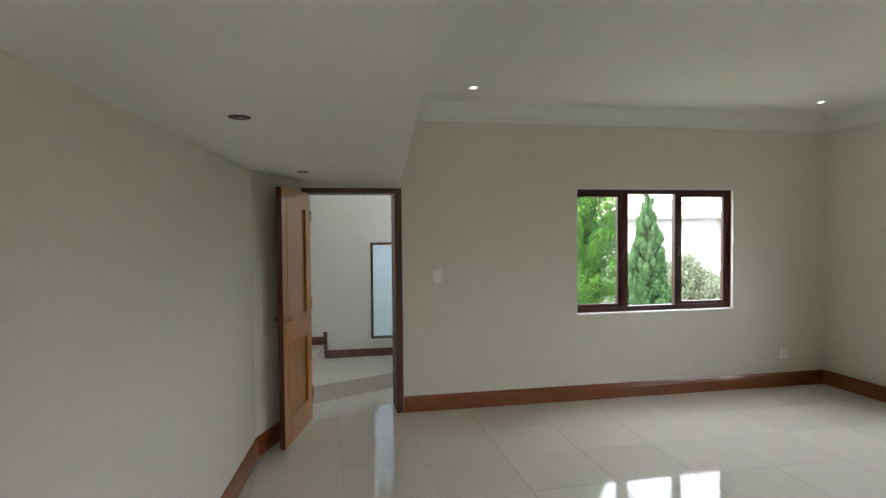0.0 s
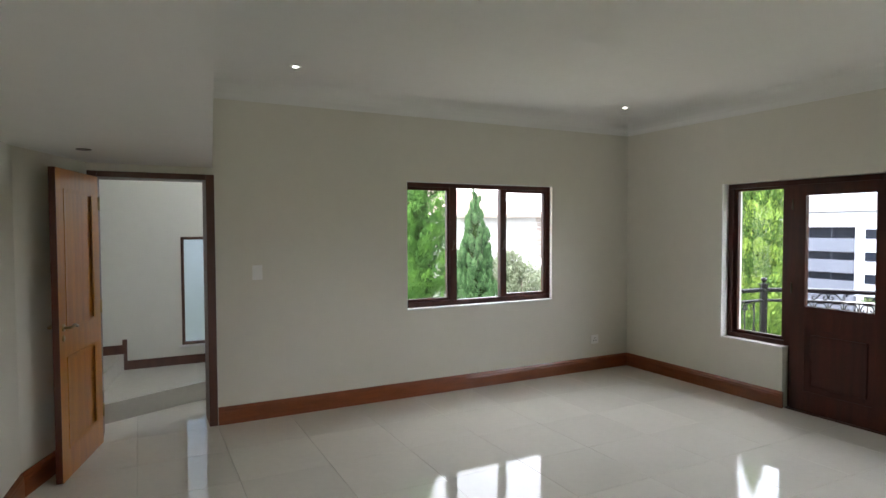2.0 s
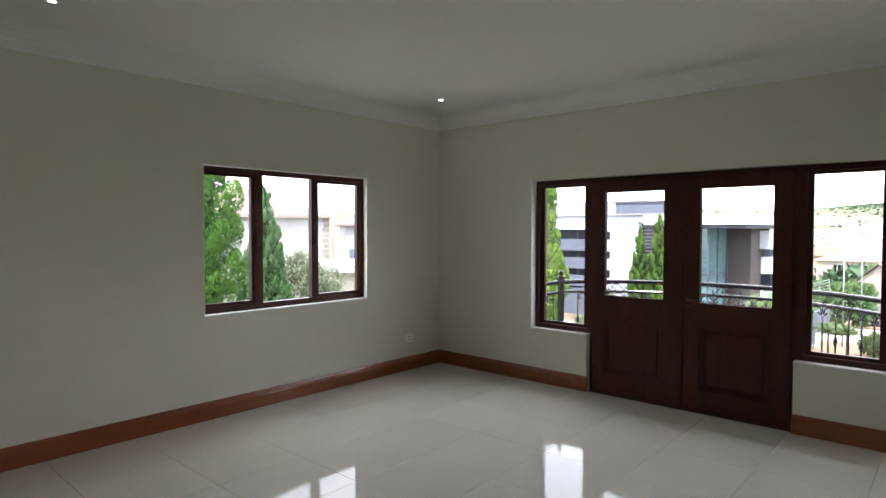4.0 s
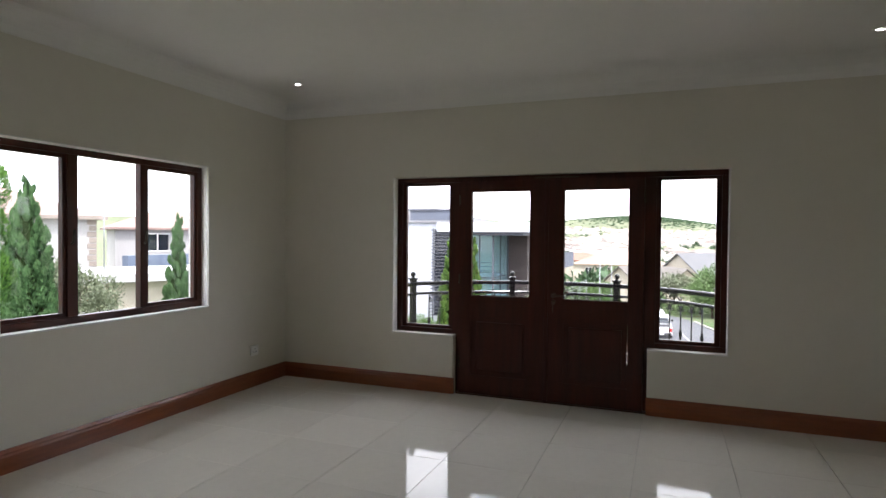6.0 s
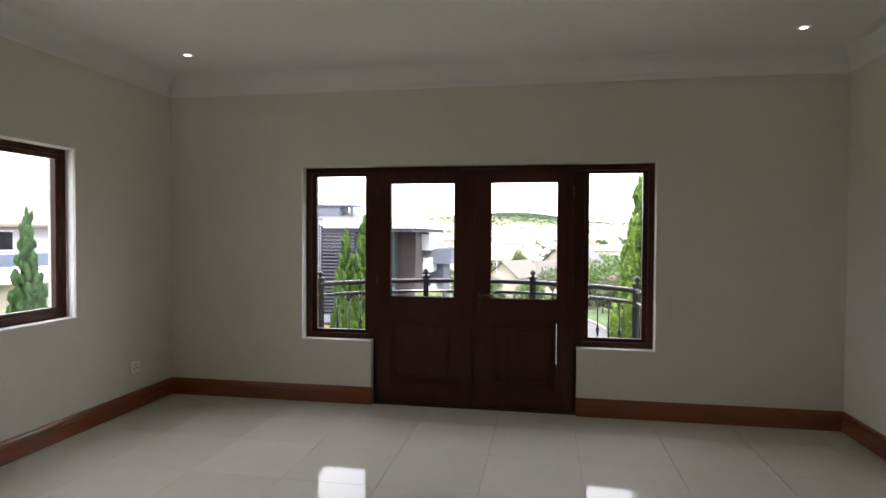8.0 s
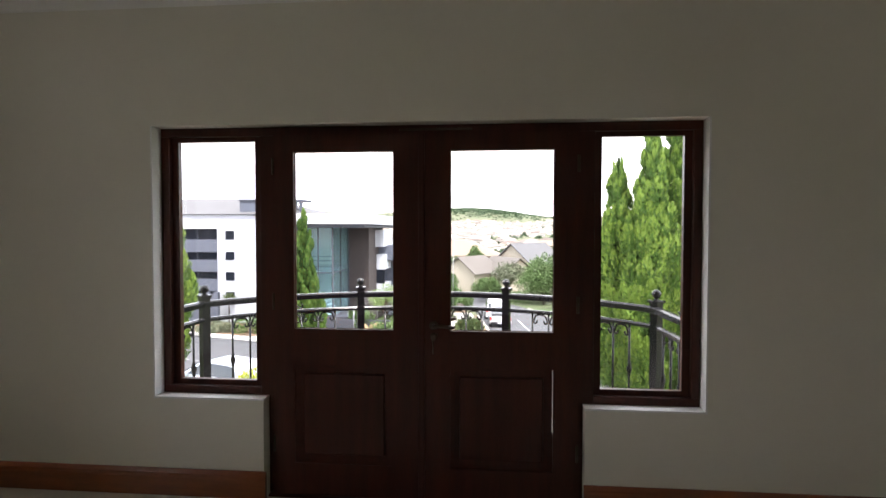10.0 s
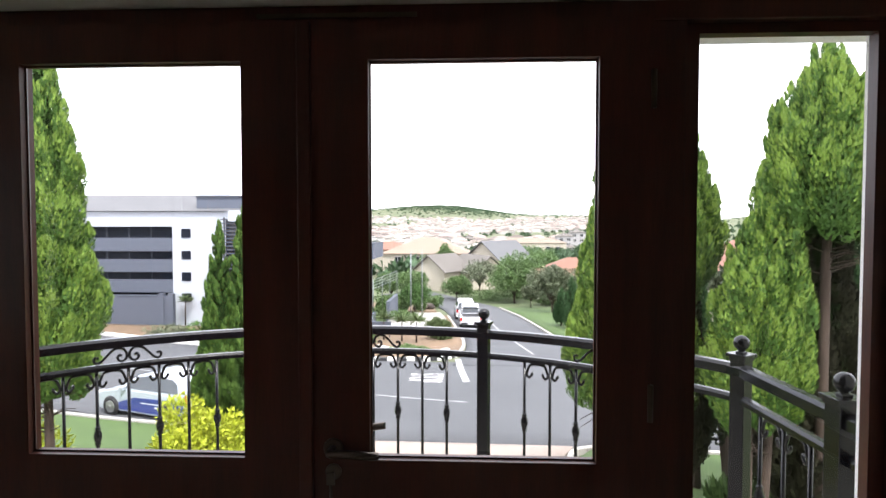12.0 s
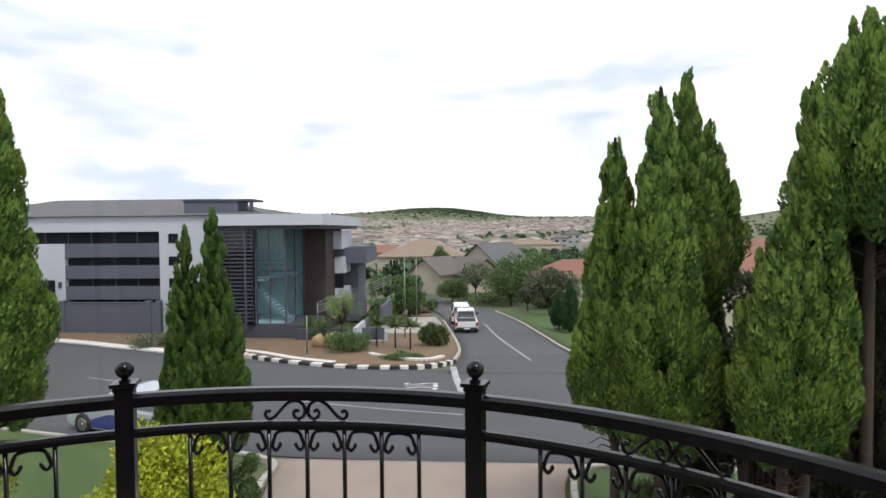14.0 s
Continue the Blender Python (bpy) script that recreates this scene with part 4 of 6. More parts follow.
def cypress(label, x, y, z_tip, z_low, radius, seed, material=None, plumes=300, per=400, leaf=0.066, tips=1, bulge=0.42, trunk=True, lobe=1.0, lit_mat=None, heads=None, sharp=1.15, fat=1.0):
    """A conifer of billowing upright lobes, each clad in small sprays; heads lists further tips as (dx, dy, z_tip, radius)."""
    rng = np.random.default_rng(seed)
    z0 = gz(x, y)
    t = thing("conifer_tree", label, "tree", (x, y, z0), group="garden conifers")
    H, low = z_tip - z0, z_low - z0
    tops = [(0.0, 0.0, H, radius)] + [(dx, dy, zt - z0, r) for dx, dy, zt, r in (heads or ())]
    for k in range(tips - 1):
        a = rng.uniform(0, 2 * math.pi)
        tops.append((radius * 0.55 * math.cos(a), radius * 0.55 * math.sin(a), H * rng.uniform(0.80, 0.93), radius * 0.7))
    P, D, N, TIP = [], [], [], []
    core = bmesh.new()
    for hx, hy, hh, rad in tops:
        m = int(0.72 * plumes / len(tops) ** 0.6)
        span = hh - low
        prof = lambda f: rad * (max(0.0, 1 - f ** sharp) ** 0.92) * min(1.0, 0.62 + f * 2.4) + 0.015
        wave = Vector((rng.uniform(0, 50), rng.uniform(0, 50), rng.uniform(0, 50)))
        for q in range(m + 12):
            leader = q >= m
            fc = rng.uniform(0.70, 0.95) if leader else (1 - math.sqrt((q + rng.uniform()) / m)) * 0.94
            ac = q * 2.399963 + rng.uniform(-0.35, 0.35)
            lump = noise.noise(Vector((hx + prof(fc) * math.cos(ac), hy + prof(fc) * math.sin(ac), fc * span * 0.34)) * 1.7 + wave)
            swell = min(1.0, abs(lump) * 2.6) ** 0.7 - 0.55
            rr = prof(fc) * (rng.uniform(0.0, 0.3) if leader else 0.66 + bulge * 0.62 * swell * (1 - 0.5 * fc) + rng.uniform(-0.16, 0.10))
            base = np.array([hx + rr * math.cos(ac), hy + rr * math.sin(ac), low + fc * span + rng.uniform(-0.1, 0.1)])
            L = lobe * (0.28 + 0.50 * (1 - fc)) * rng.uniform(0.7, 1.35) * min(1.0, 0.5 + rad * 0.5)
            L = max(0.12, min(L, 0.10 + 0.55 * (1 - fc) * span, hh + 0.02 - base[2])) if not leader else max(0.12, min(0.5 * (1 - fc) * span + 0.16, hh + rng.uniform(-0.2, 0.08) - base[2]))
            w = min(0.06, L * 0.2) if leader else L * fat * rng.uniform(0.20, 0.29)
            tilt = 0.05 if leader else rng.uniform(0.06, 0.34) * (1 - 0.6 * fc) + max(0.0, swell) * 0.3
            side = rng.normal() * 0.12
            out = np.array([math.cos(ac), math.sin(ac), 0.0])
            ax = out * tilt + np.array([-math.sin(ac), math.cos(ac), 0.0]) * side + np.array([0, 0, 1.0])
            ax /= np.linalg.norm(ax)
            k = int(per * (0.35 if leader else 1.0) * rng.uniform(0.85, 1.15) * (0.45 + 0.75 * min(3.2, (L / 0.6) ** 1.5)))
            u = rng.uniform(0, 1, k) ** 0.85
            ph = rng.uniform(0, 2 * math.pi, k)
            knob = 1 + 0.16 * np.sin(u * 15 + rng.uniform(0, 6)) * np.cos(3 * ph + rng.uniform(0, 6)) + rng.normal(size=k) * 0.05
            wr = w * (np.sin(np.pi * np.clip(u, 0.04, 1) ** 0.75) ** 0.75 + 0.03) * knob
            s1 = np.cross(ax, [0.3, 0.9, 0.1])
            s1 /= np.linalg.norm(s1)
            s2 = np.cross(ax, s1)
            off = np.cos(ph)[:, None] * s1 + np.sin(ph)[:, None] * s2
            nrm = off + ax * (1.5 * (u - 0.42))[:, None]
            nrm /= np.linalg.norm(nrm, axis=1, keepdims=True)
            keep = (nrm @ out > -0.45) | leader
            P.append((base + ax * (u * L)[:, None] + off * wr[:, None])[keep])
            D.append((ax * 1.0 + nrm * 0.34 + rng.normal(size=(k, 3)) * 0.16)[keep])
            N.append((nrm + rng.normal(size=(k, 3)) * 0.27)[keep])
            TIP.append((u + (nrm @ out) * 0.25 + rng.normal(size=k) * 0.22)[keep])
        # closed shell behind the lobes, its dark colour stands for shade in the gaps
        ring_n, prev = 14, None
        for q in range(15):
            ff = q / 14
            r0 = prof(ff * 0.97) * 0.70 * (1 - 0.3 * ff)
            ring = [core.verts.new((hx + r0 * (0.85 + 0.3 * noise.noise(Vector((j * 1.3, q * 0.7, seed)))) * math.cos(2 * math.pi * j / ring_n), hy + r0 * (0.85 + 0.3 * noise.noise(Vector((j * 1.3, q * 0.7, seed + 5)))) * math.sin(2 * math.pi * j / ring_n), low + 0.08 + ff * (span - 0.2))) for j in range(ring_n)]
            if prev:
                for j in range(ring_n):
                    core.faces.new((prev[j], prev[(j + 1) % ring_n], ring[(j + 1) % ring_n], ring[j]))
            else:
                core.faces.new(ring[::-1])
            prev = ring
    # young: sprays at lobe tops and outer faces, coloured brighter as if lit
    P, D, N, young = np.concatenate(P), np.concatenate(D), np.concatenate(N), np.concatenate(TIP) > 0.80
    for nm, sel, m_ in (("crown", ~young, material or M_CYP), ("lit_tip_sprays", young, lit_mat or (M_CYPT if material is None else material))):
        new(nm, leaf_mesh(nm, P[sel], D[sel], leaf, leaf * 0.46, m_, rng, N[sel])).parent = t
    part("shade_core", core, M_CORE, t, "dark shell inside the crown, coloured for the shade between lobes")
    if trunk:
        for k in range(len(tops)):
            hx, hy = (tops[k][0], tops[k][1])
            part("trunk", tube([(hx * 0.5, hy * 0.5, -0.15), (hx * 0.7 + 0.04, hy * 0.7, low * 0.5), (hx, hy, low + 0.6)], 0.11, 9, taper=0.06), M_BARK, t)
        # bare dead twigs under the crown
        tw = bmesh.new()
        for k in range(16):
            a, zz = rng.uniform(0, 6.28), low - rng.uniform(0.0, 0.55)
            r1 = radius * rng.uniform(0.4, 0.8)
            tube([(0, 0, zz), (0.5 * r1 * math.cos(a), 0.5 * r1 * math.sin(a), zz + 0.08), (r1 * math.cos(a), r1 * math.sin(a), zz + rng.uniform(-0.1, 0.3))], 0.014, 4, tw, taper=0.004)
        part("dead_twigs", tw, M_BARK, t, "bare brown twigs below the crown")
    return t


CL = "tall bright green conifer with feathery sprays"
cypress(CL + " beside the lawn", 8.0, 3.85, 4.9, -1.35, 0.95, 11, plumes=560, bulge=0.45, lobe=1.1)
cypress("pair of slim green conifers with pointed tips beside the lawn", 10.4, 1.42, 2.05, -2.7, 0.70, 12, plumes=400, material=M_CYPM, lit_mat=M_CYPMT, lobe=0.7)
cypress("slim green conifer with a pointed tip beside its taller twin", 10.35, 1.93, 1.68, -2.6, 0.58, 13, plumes=330, material=M_CYPM, lit_mat=M_CYPMT, lobe=0.7)
cypress(CL + " in a dense group", 8.65, -6.15, 3.75, -1.9, 0.92, 14, plumes=470, sharp=1.0)
cypress(CL + " in a dense group", 9.4, -6.8, 4.05, 0.0, 0.66, 15, plumes=360)
cypress(CL + " in a dense group", 10.1, -7.45, 3.35, 0.45, 0.60, 16, plumes=290, material=M_CYPM, lit_mat=M_CYPT)
cypress(CL + " in a dense group", 9.2, -5.62, 3.1, -1.7, 0.78, 17, plumes=380, sharp=1.0)
cypress("short dark green conifer below its taller neighbours", 12.4, -8.5, 0.7, -2.9, 0.55, 18, material=M_CYPD, plumes=220)
cypress(CL + " close to the balcony", 7.6, -8.5, 4.35, 1.35, 0.95, 19, plumes=560, bulge=0.5, heads=[(-0.25, -0.75, 4.1, 0.75)])
cypress(CL + " with a low broad crown", 7.5, -7.36, 1.7, -1.45, 0.70, 20, plumes=500, bulge=0.5, heads=[(0.1, -0.38, 3.55, 0.55)])
# two added near-black crowns fill in the shade and dry twigs under the group
cypress("near-black brown conifer added for the shade and dry twigs inside the group", 9.7, -7.05, 1.2, -3.0, 0.72, 27, material=M_CYPB, plumes=200)
cypress("near-black brown conifer added for the shade and dry twigs behind the brighter ones", 8.3, -8.85, 2.6, -3.2, 1.05, 21, material=M_CYPB, plumes=320)
cypress("dense dark green conifer at the back of the group", 9.2, -10.3, 3.2, -3.4, 1.15, 28, material=M_CYPD, plumes=380)
cypress("bluish green conifer by the side street", 45.0, -11.2, -2.3, -6.2, 0.98, 22, material=M_CYPD, plumes=160, per=90, leaf=0.13)
cypress("smaller bluish green conifer by the side street", 47.0, -10.7, -3.4, -6.3, 0.75, 26, material=M_CYPD, plumes=130, per=80, leaf=0.13)
# seen by the three-light window
cypress(CL + " outside the side window", -0.45, 4.9, 4.3, 0.1, 0.52, 23, plumes=120, per=900, leaf=0.046, bulge=1.0, lobe=1.15, fat=1.5, material=M_CYPG, lit_mat=M_CYPGT, heads=[(-0.36, -0.1, 2.2, 0.34)])
cypress("dark green pointed conifer outside the side window", 2.85, 8.4, 2.75, -2.8, 1.05, 24, material=M_CYPD, lit_mat=M_CYPDT, plumes=640, bulge=0.35, lobe=0.75)
cypress("small dark green conifer outside the side window", 6.4, 8.0, 2.1, -3.0, 0.70, 25, material=M_CYPD, lit_mat=M_CYPDT, plumes=430, bulge=0.35, lobe=0.65)


def shrub(name, label, category, x, y, w, h, seed, material, leaves=2600, leaf=0.07, lift=0.0, trunk_h=0.0, clumps=16, flat=1.0, group="", up=0.4):
    """A plant of many leafy clumps on stems; with trunk_h a small tree."""
    rng = np.random.default_rng(seed)
    t = thing(name, label, category, (x, y, gz(x, y) + lift), group=group)
    P, D = [], []
    stems = bmesh.new()
    for k in range(clumps):
        a = rng.uniform(0, 2 * math.pi)
        rr = (w / 2) * math.sqrt(rng.uniform(0, 1)) * 0.75
        zc = trunk_h + (h - trunk_h) * rng.uniform(0.22, 0.82) * (1 - 0.45 * (rr / (w / 2)) ** 2)
        c = np.array([rr * math.cos(a), rr * math.sin(a), zc])
        cr = (w / 2) * rng.uniform(0.28, 0.48)
        ch = min(cr, (h - trunk_h) * 0.35) * flat
        n = leaves // clumps
        g = rng.normal(size=(n, 3))
        g /= np.linalg.norm(g, axis=1, keepdims=True)
        sc = rng.uniform(0.55, 1.05, n)[:, None]
        P.append(c + g * sc * np.array([cr, cr, ch]))
        D.append(g + np.array([0, 0, up]) + rng.normal(size=(n, 3)) * 0.5)
        start = (0, 0, trunk_h * 0.75) if trunk_h else (c[0] * 0.3, c[1] * 0.3, -0.05)
        tube([start, tuple((np.array(start) + c) / 2 + np.array([0, 0, 0.08 * h])), tuple(c)], 0.012 + 0.012 * h, 5, stems, taper=0.008)
    pos = np.concatenate(P)
    keep = pos[:, 2] > 0.02
    new("crown", leaf_mesh("crown", pos[keep], np.concatenate(D)[keep], leaf, leaf * 0.5, material, rng)).parent = t
    if trunk_h:
        tube([(0, 0, -0.15), (0.03 * h, 0.01, trunk_h * 0.5), (0, 0, trunk_h)], 0.02 + 0.022 * h, 8, stems, taper=0.012 + 0.014 * h)
    part("trunk" if trunk_h else "stems", stems, M_BARK, t)
    return t


shrub("golden_bush", "golden yellow leafy bush on the lawn", "bush", 9.2, 1.95, 2.3, 3.35, 31, M_GOLD, 30000, 0.085, clumps=40)
shrub("golden_bush", "golden yellow leafy bush beneath the conifer", "bush", 8.0, 4.6, 1.9, 3.6, 32, M_GOLD, 9000, 0.075, clumps=24)
shrub("shrub", "tall dull green shrub behind the conifers", "shrub", 12.2, -9.3, 2.6, 6.4, 44, M_HAZEL, 16000, 0.15, clumps=30)
shrub("shrub", "dark green shrub beside the driveway", "shrub", 11.2, 1.25, 0.9, 2.0, 33, M_SHRUB, 4500, 0.06, clumps=14)
shrub("shrub", "dark green spreading shrub below the side window", "shrub", 3.6, 6.0, 2.6, 2.2, 34, M_SHRUB, 8000, 0.08, clumps=20)
shrub("shrub", "grey-green bushy shrub before the white house", "shrub", 9.3, 15.6, 3.2, 6.5, 35, M_OLIVE, 15000, 0.11, clumps=34)
shrub("shrub", "low green shrub beside the outbuilding", "shrub", 11.5, 17.5, 3.4, 3.5, 36, M_SHRUB, 6000, 0.10, clumps=20)
shrub("shrub", "low green shrub beside the outbuilding", "shrub", 15.5, 18.5, 3.0, 3.0, 37, M_SHRUB, 5000, 0.10, clumps=18)
for i, (x, y, w, h) in enumerate(((9.6, -4.95 - 1.2, 1.3, 0.9), (11.8, -6.9, 1.6, 1.0), (10.6, -9.2, 2.0, 1.1), (6.6, -6.7, 1.6, 0.9))):
    shrub("grass_tuft", "tuft of long green ornamental grass under the conifers", "grass", x, y, w, h, 40 + i, M_SHRUB, 2600, 0.26, clumps=12, up=2.2, group="grass tufts")

# ---- buildings ----
M_WHITEWALL = mat("white_plaster", (0.50, 0.525, 0.575), rough=0.8, var=0.08, scale=0.4, bump=0.05)
M_GREYWALL = mat("grey_plaster", (0.10, 0.112, 0.145), rough=0.8, var=0.12, scale=0.5, bump=0.05)
M_DKGREY = mat("charcoal_plaster", (0.060, 0.065, 0.083), rough=0.7, var=0.15, scale=0.6)
M_BROWNWALL = mat("dark_brown_cladding", (0.055, 0.042, 0.04), rough=0.8, var=0.25, scale=0.8, stretch=(1, 1, 4))
M_DKGLASS = mat("dark_window_glass", (0.014, 0.017, 0.025), rough=0.08, var=0.3, scale=0.3, spec=0.35)
M_SLATE = mat("grey_roof_tiles", (0.13, 0.13, 0.135), rough=0.85, var=0.25, scale=0.9, bump=0.5, bump_scale=5)
M_CREAM = mat("cream_plaster", (0.44, 0.395, 0.32), rough=0.85, var=0.1, scale=0.3)
M_TERRA = mat("terracotta_roof_tiles", (0.27, 0.125, 0.085), rough=0.9, second=(0.19, 0.095, 0.07), scale=0.8, bump=0.5, bump_scale=5)
M_TANROOF = mat("tan_roof_tiles", (0.27, 0.205, 0.155), rough=0.9, var=0.2, scale=0.6, bump=0.5, bump_scale=5)
M_TWGLASS = glass_mat("tower_glass", (0.80, 0.92, 0.93), 0.02)
M_PALEIN = mat("pale_interior_plaster", (0.66, 0.68, 0.68), rough=0.85, var=0.06, scale=0.5)
M_FLATROOF = mat("pale_flat_roof", (0.42, 0.42, 0.42), rough=0.8, var=0.12, scale=0.4)
M_BLUEWALL = mat("blue_grey_parapet", (0.12, 0.15, 0.21), rough=0.8, var=0.1, scale=0.4)
M_STEELRAIL = mat("grey_steel", (0.25, 0.26, 0.27), rough=0.4, metal=0.8, var=0.2)

mh = thing("modern_house", "large white and grey modern house with a glazed stair tower", "house")
MX, GB = 46.0, -6.7


def mpart(name, m, rows, parent=None, bevel=0.0, label=""):
    return part(name, boxes(rows, bevel), m, parent or mh, label)


mpart("wall", M_WHITEWALL, [(MX, 58, 18.3, 21.4, GB, 2.87), (MX, 58, 21.4, 33.5, 1.63, 2.87), (MX, 58, 29.25, 33.5, GB, 0.69), (MX + 0.5, 58, 33.5, 40, GB, 2.6), (MX, 58, 13.6, 18.3, GB, 2.87)], label="white plastered wall")
mpart("wall_recess", M_DKGREY, [(MX + 0.7, 58, 21.4, 33.5, GB, 1.63)])
for z0, z1 in ((-0.42, 0.69), (-2.15, -1.1), (-3.85, -2.79), (GB, -4.6)):
    mpart("grey_band", M_GREYWALL, [(MX + 0.05, MX + 0.7, 21.4, 29.25, z0, z1)])
for k, (z0, z1) in enumerate(((0.69, 1.63), (-1.1, -0.42), (-2.79, -2.15), (-4.6, -3.85))):
    y = 21.5
    while y < (33.4 if k == 0 else 29.2):
        w = mpart("window", M_DKGLASS, [(MX + 0.45, MX + 0.52, y + 0.04, min(y + 1.86, 33.45 if k == 0 else 29.2), z0, z1)])
        mpart("mullion", M_DKGREY, [(MX + 0.4, MX + 0.46, y - 0.03, y + 0.04, z0, z1)], w)
        y += 1.92
for z0, z1 in ((0.73, 1.45), (-1.05, -0.38), (-2.85, -2.15), (-4.55, -3.9)):
    w = mpart("window", M_DKGLASS, [(MX - 0.02, MX + 0.1, 19.85, 20.65, z0, z1)])
    mpart("window_frame", M_DKGREY, [(MX - 0.05, MX - 0.022, 19.82, 20.68, z0 - 0.05, z0)], w)
w = mpart("garage_opening", M_DKGLASS, [(MX - 0.03, MX + 0.1, 30.1, 33.0, GB, -2.25)])
mpart("wall_lamp", M_DKGREY, [(MX - 0.15, MX, 29.55, 29.75, -2.9, -2.4)])
# sloping tiled roof and roof-top room
bm = bmesh.new()
vs = [bm.verts.new(p) for p in ((MX - 0.3, 13, 2.9), (MX - 0.3, 40, 2.9), (58.5, 40, 2.9), (58.5, 13, 2.9), (52, 19, 4.55), (52, 34, 4.55))]
for f in ((0, 1, 5, 4), (1, 2, 5), (2, 3, 4, 5), (3, 0, 4), (3, 2, 1, 0)):
    bm.faces.new([vs[i] for i in f])
bmesh.ops.recalc_face_normals(bm, faces=bm.faces)
part("roof", bm, M_SLATE, mh, "grey tiled pitched roof")
rt = mpart("rooftop_room", M_GREYWALL, [(MX + 0.6, 49, 15.2, 19.6, 2.88, 4.04)])
mpart("rooftop_canopy", M_DKGREY, [(MX + 0.5, 49.1, 13.9, 19.65, 4.04, 4.2), (MX + 0.55, MX + 0.8, 13.95, 14.2, 2.88, 4.04)], rt)
# fascia slab over the stair tower
mpart("fascia", M_WHITEWALL, [(41.0, 56, 6.9, 14.6, 2.0, 2.8)])
mpart("soffit", M_DKGREY, [(41.4, 56, 7.2, 14.4, 1.72, 1.998)])
# glazed stair tower
mpart("plinth", M_DKGREY, [(41.8, 47, 8.2, 14.3, GB, -5.3)])
mpart("tower_back_wall", M_PALEIN, [(47.0, 47.3, 9.9, 14.3, -5.3, 1.72), (42.0, 47.0, 14.1, 14.3, -5.3, 1.72)])
mpart("tower_floor", M_WHITEWALL, [(42.2, 47, 10.0, 14.1, -5.298, -5.2), (42.4, 47, 11.7, 14.1, -2.1, -1.85)])
for y0, y1, z0, z1 in ((9.95, 12.0, -5.25, 1.72),):
    p = part("glass_wall", box(42.0, 42.03, y0, y1, z0, z1), M_TWGLASS, mh)
    p.visible_shadow = False
p = part("glass_wall", box(42.0, 46.7, 9.90, 9.93, -5.25, 1.72), M_TWGLASS, mh)
p.visible_shadow = False
for r in ((41.95, 42.07, 9.86, 9.98, -5.3, 1.72), (41.95, 42.05, 11.05, 11.12, -5.3, 1.72), (41.95, 42.07, 12.0, 12.1, -5.3, 1.72), (44.3, 44.37, 9.86, 9.95, -5.3, 1.72), (46.7, 46.8, 9.85, 9.95, -5.3, 1.72), (41.95, 42.05, 9.98, 12.0, -5.3, -5.2), (41.95, 42.05, 9.98, 12.0, -1.9, -1.82), (42.07, 46.7, 9.86, 9.95, -1.9, -1.82)):
    mpart("glazing_bar", M_DKGREY, [r])
# flight of white stairs inside the tower
for k in range(14):
    mpart("stair_tread", M_WHITEWALL, [(43.4, 44.6, 9.95 + 0.2 + k * 0.24, 9.95 + 0.46 + k * 0.24, -5.1 + k * 0.23, -4.98 + k * 0.23)])
mpart("stair_string", M_WHITEWALL, [(44.6, 46.5, 10.2, 13.9, -1.95, -1.6)])
mpart("handrail", M_STEELRAIL, [(43.35, 43.4, 10.1, 13.6, -1.0, -0.95), (43.35, 43.4, 10.1, 13.6, -1.35, -1.31), (43.35, 43.4, 10.1, 13.6, -0.65, -0.61)])
# horizontal louvre screen
ls = part("louvre_screen", boxes([(41.3, 41.4, 12.58, 12.72, -5.6, 2.45), (41.3, 41.4, 15.0, 15.1, -5.6, 2.3)]), M_DKGREY, mh)
for k in range(27):
    z = -5.2 + k * 0.28
    mpart("louvre", M_DKGREY, [(41.32, 41.40, 12.1 if z > -5 else 12.6, 15.3, z, z + 0.10)], ls)
mpart("screen_back", M_DKGLASS, [(41.72, 41.78, 12.1, 15.1, -5.25, 2.2), (41.78, 46.0, 15.0, 15.1, -5.25, 1.98)])
# brown wall, white boxes, grey balcony on the street side
mpart("brown_wall", M_BROWNWALL, [(46.8, 53, 8.1, 9.84, GB, 1.72)])
mpart("white_box", M_WHITEWALL, [(49.5, 54, 7.35, 9.0, 0.0, 1.55), (50.0, 54, 7.3, 8.6, -2.1, -0.7), (50.0, 54, 7.3, 8.6, -4.9, -3.4)])
mpart("window", M_DKGLASS, [(50.02, 50.1, 7.35, 8.5, -3.4, -2.1)])
bl = mpart("balcony", M_GREYWALL, [(51.0, 57, 5.5, 9.0, -1.3, 0.1), (53.0, 57, 6.6, 8.4, GB, -1.3)])
for k in range(5):
    mpart("balcony_rail", M_DKGREY, [(51.02, 56, 5.45, 5.5, 0.14 + k * 0.16, 0.18 + k * 0.16), (51.02, 51.07, 5.5, 7.0, 0.14 + k * 0.16, 0.18 + k * 0.16)], bl)
mpart("terrace_wall", M_GREYWALL, [(50, 56, 3.9, 4.2, -8.3, -5.0), (44.5, 50, 5.1, 5.3, -7.6, -5.9)])
for k in range(4):
    part("ramp_rail", tube([(43.5, 8.0, -4.6 + k * 0.25), (50, 5.2, -3.8 + k * 0.25), (56, 4.0, -3.5 + k * 0.25)], 0.03, 6), M_STEELRAIL, mh)
for q in range(7):
    f = q / 6
    x = 43.5 + 12.5 * f
    y = 8.0 - 2.8 * min(1, f * 1.92) - 1.2 * max(0, f - 0.52) / 0.48
    zz = -4.6 + 0.8 * min(1, f * 1.92) + 0.3 * max(0, f - 0.52) / 0.48
    part("ramp_post", tube([(x, y, zz - 2.4), (x, y, zz + 0.78)], 0.03, 6), M_STEELRAIL, mh)

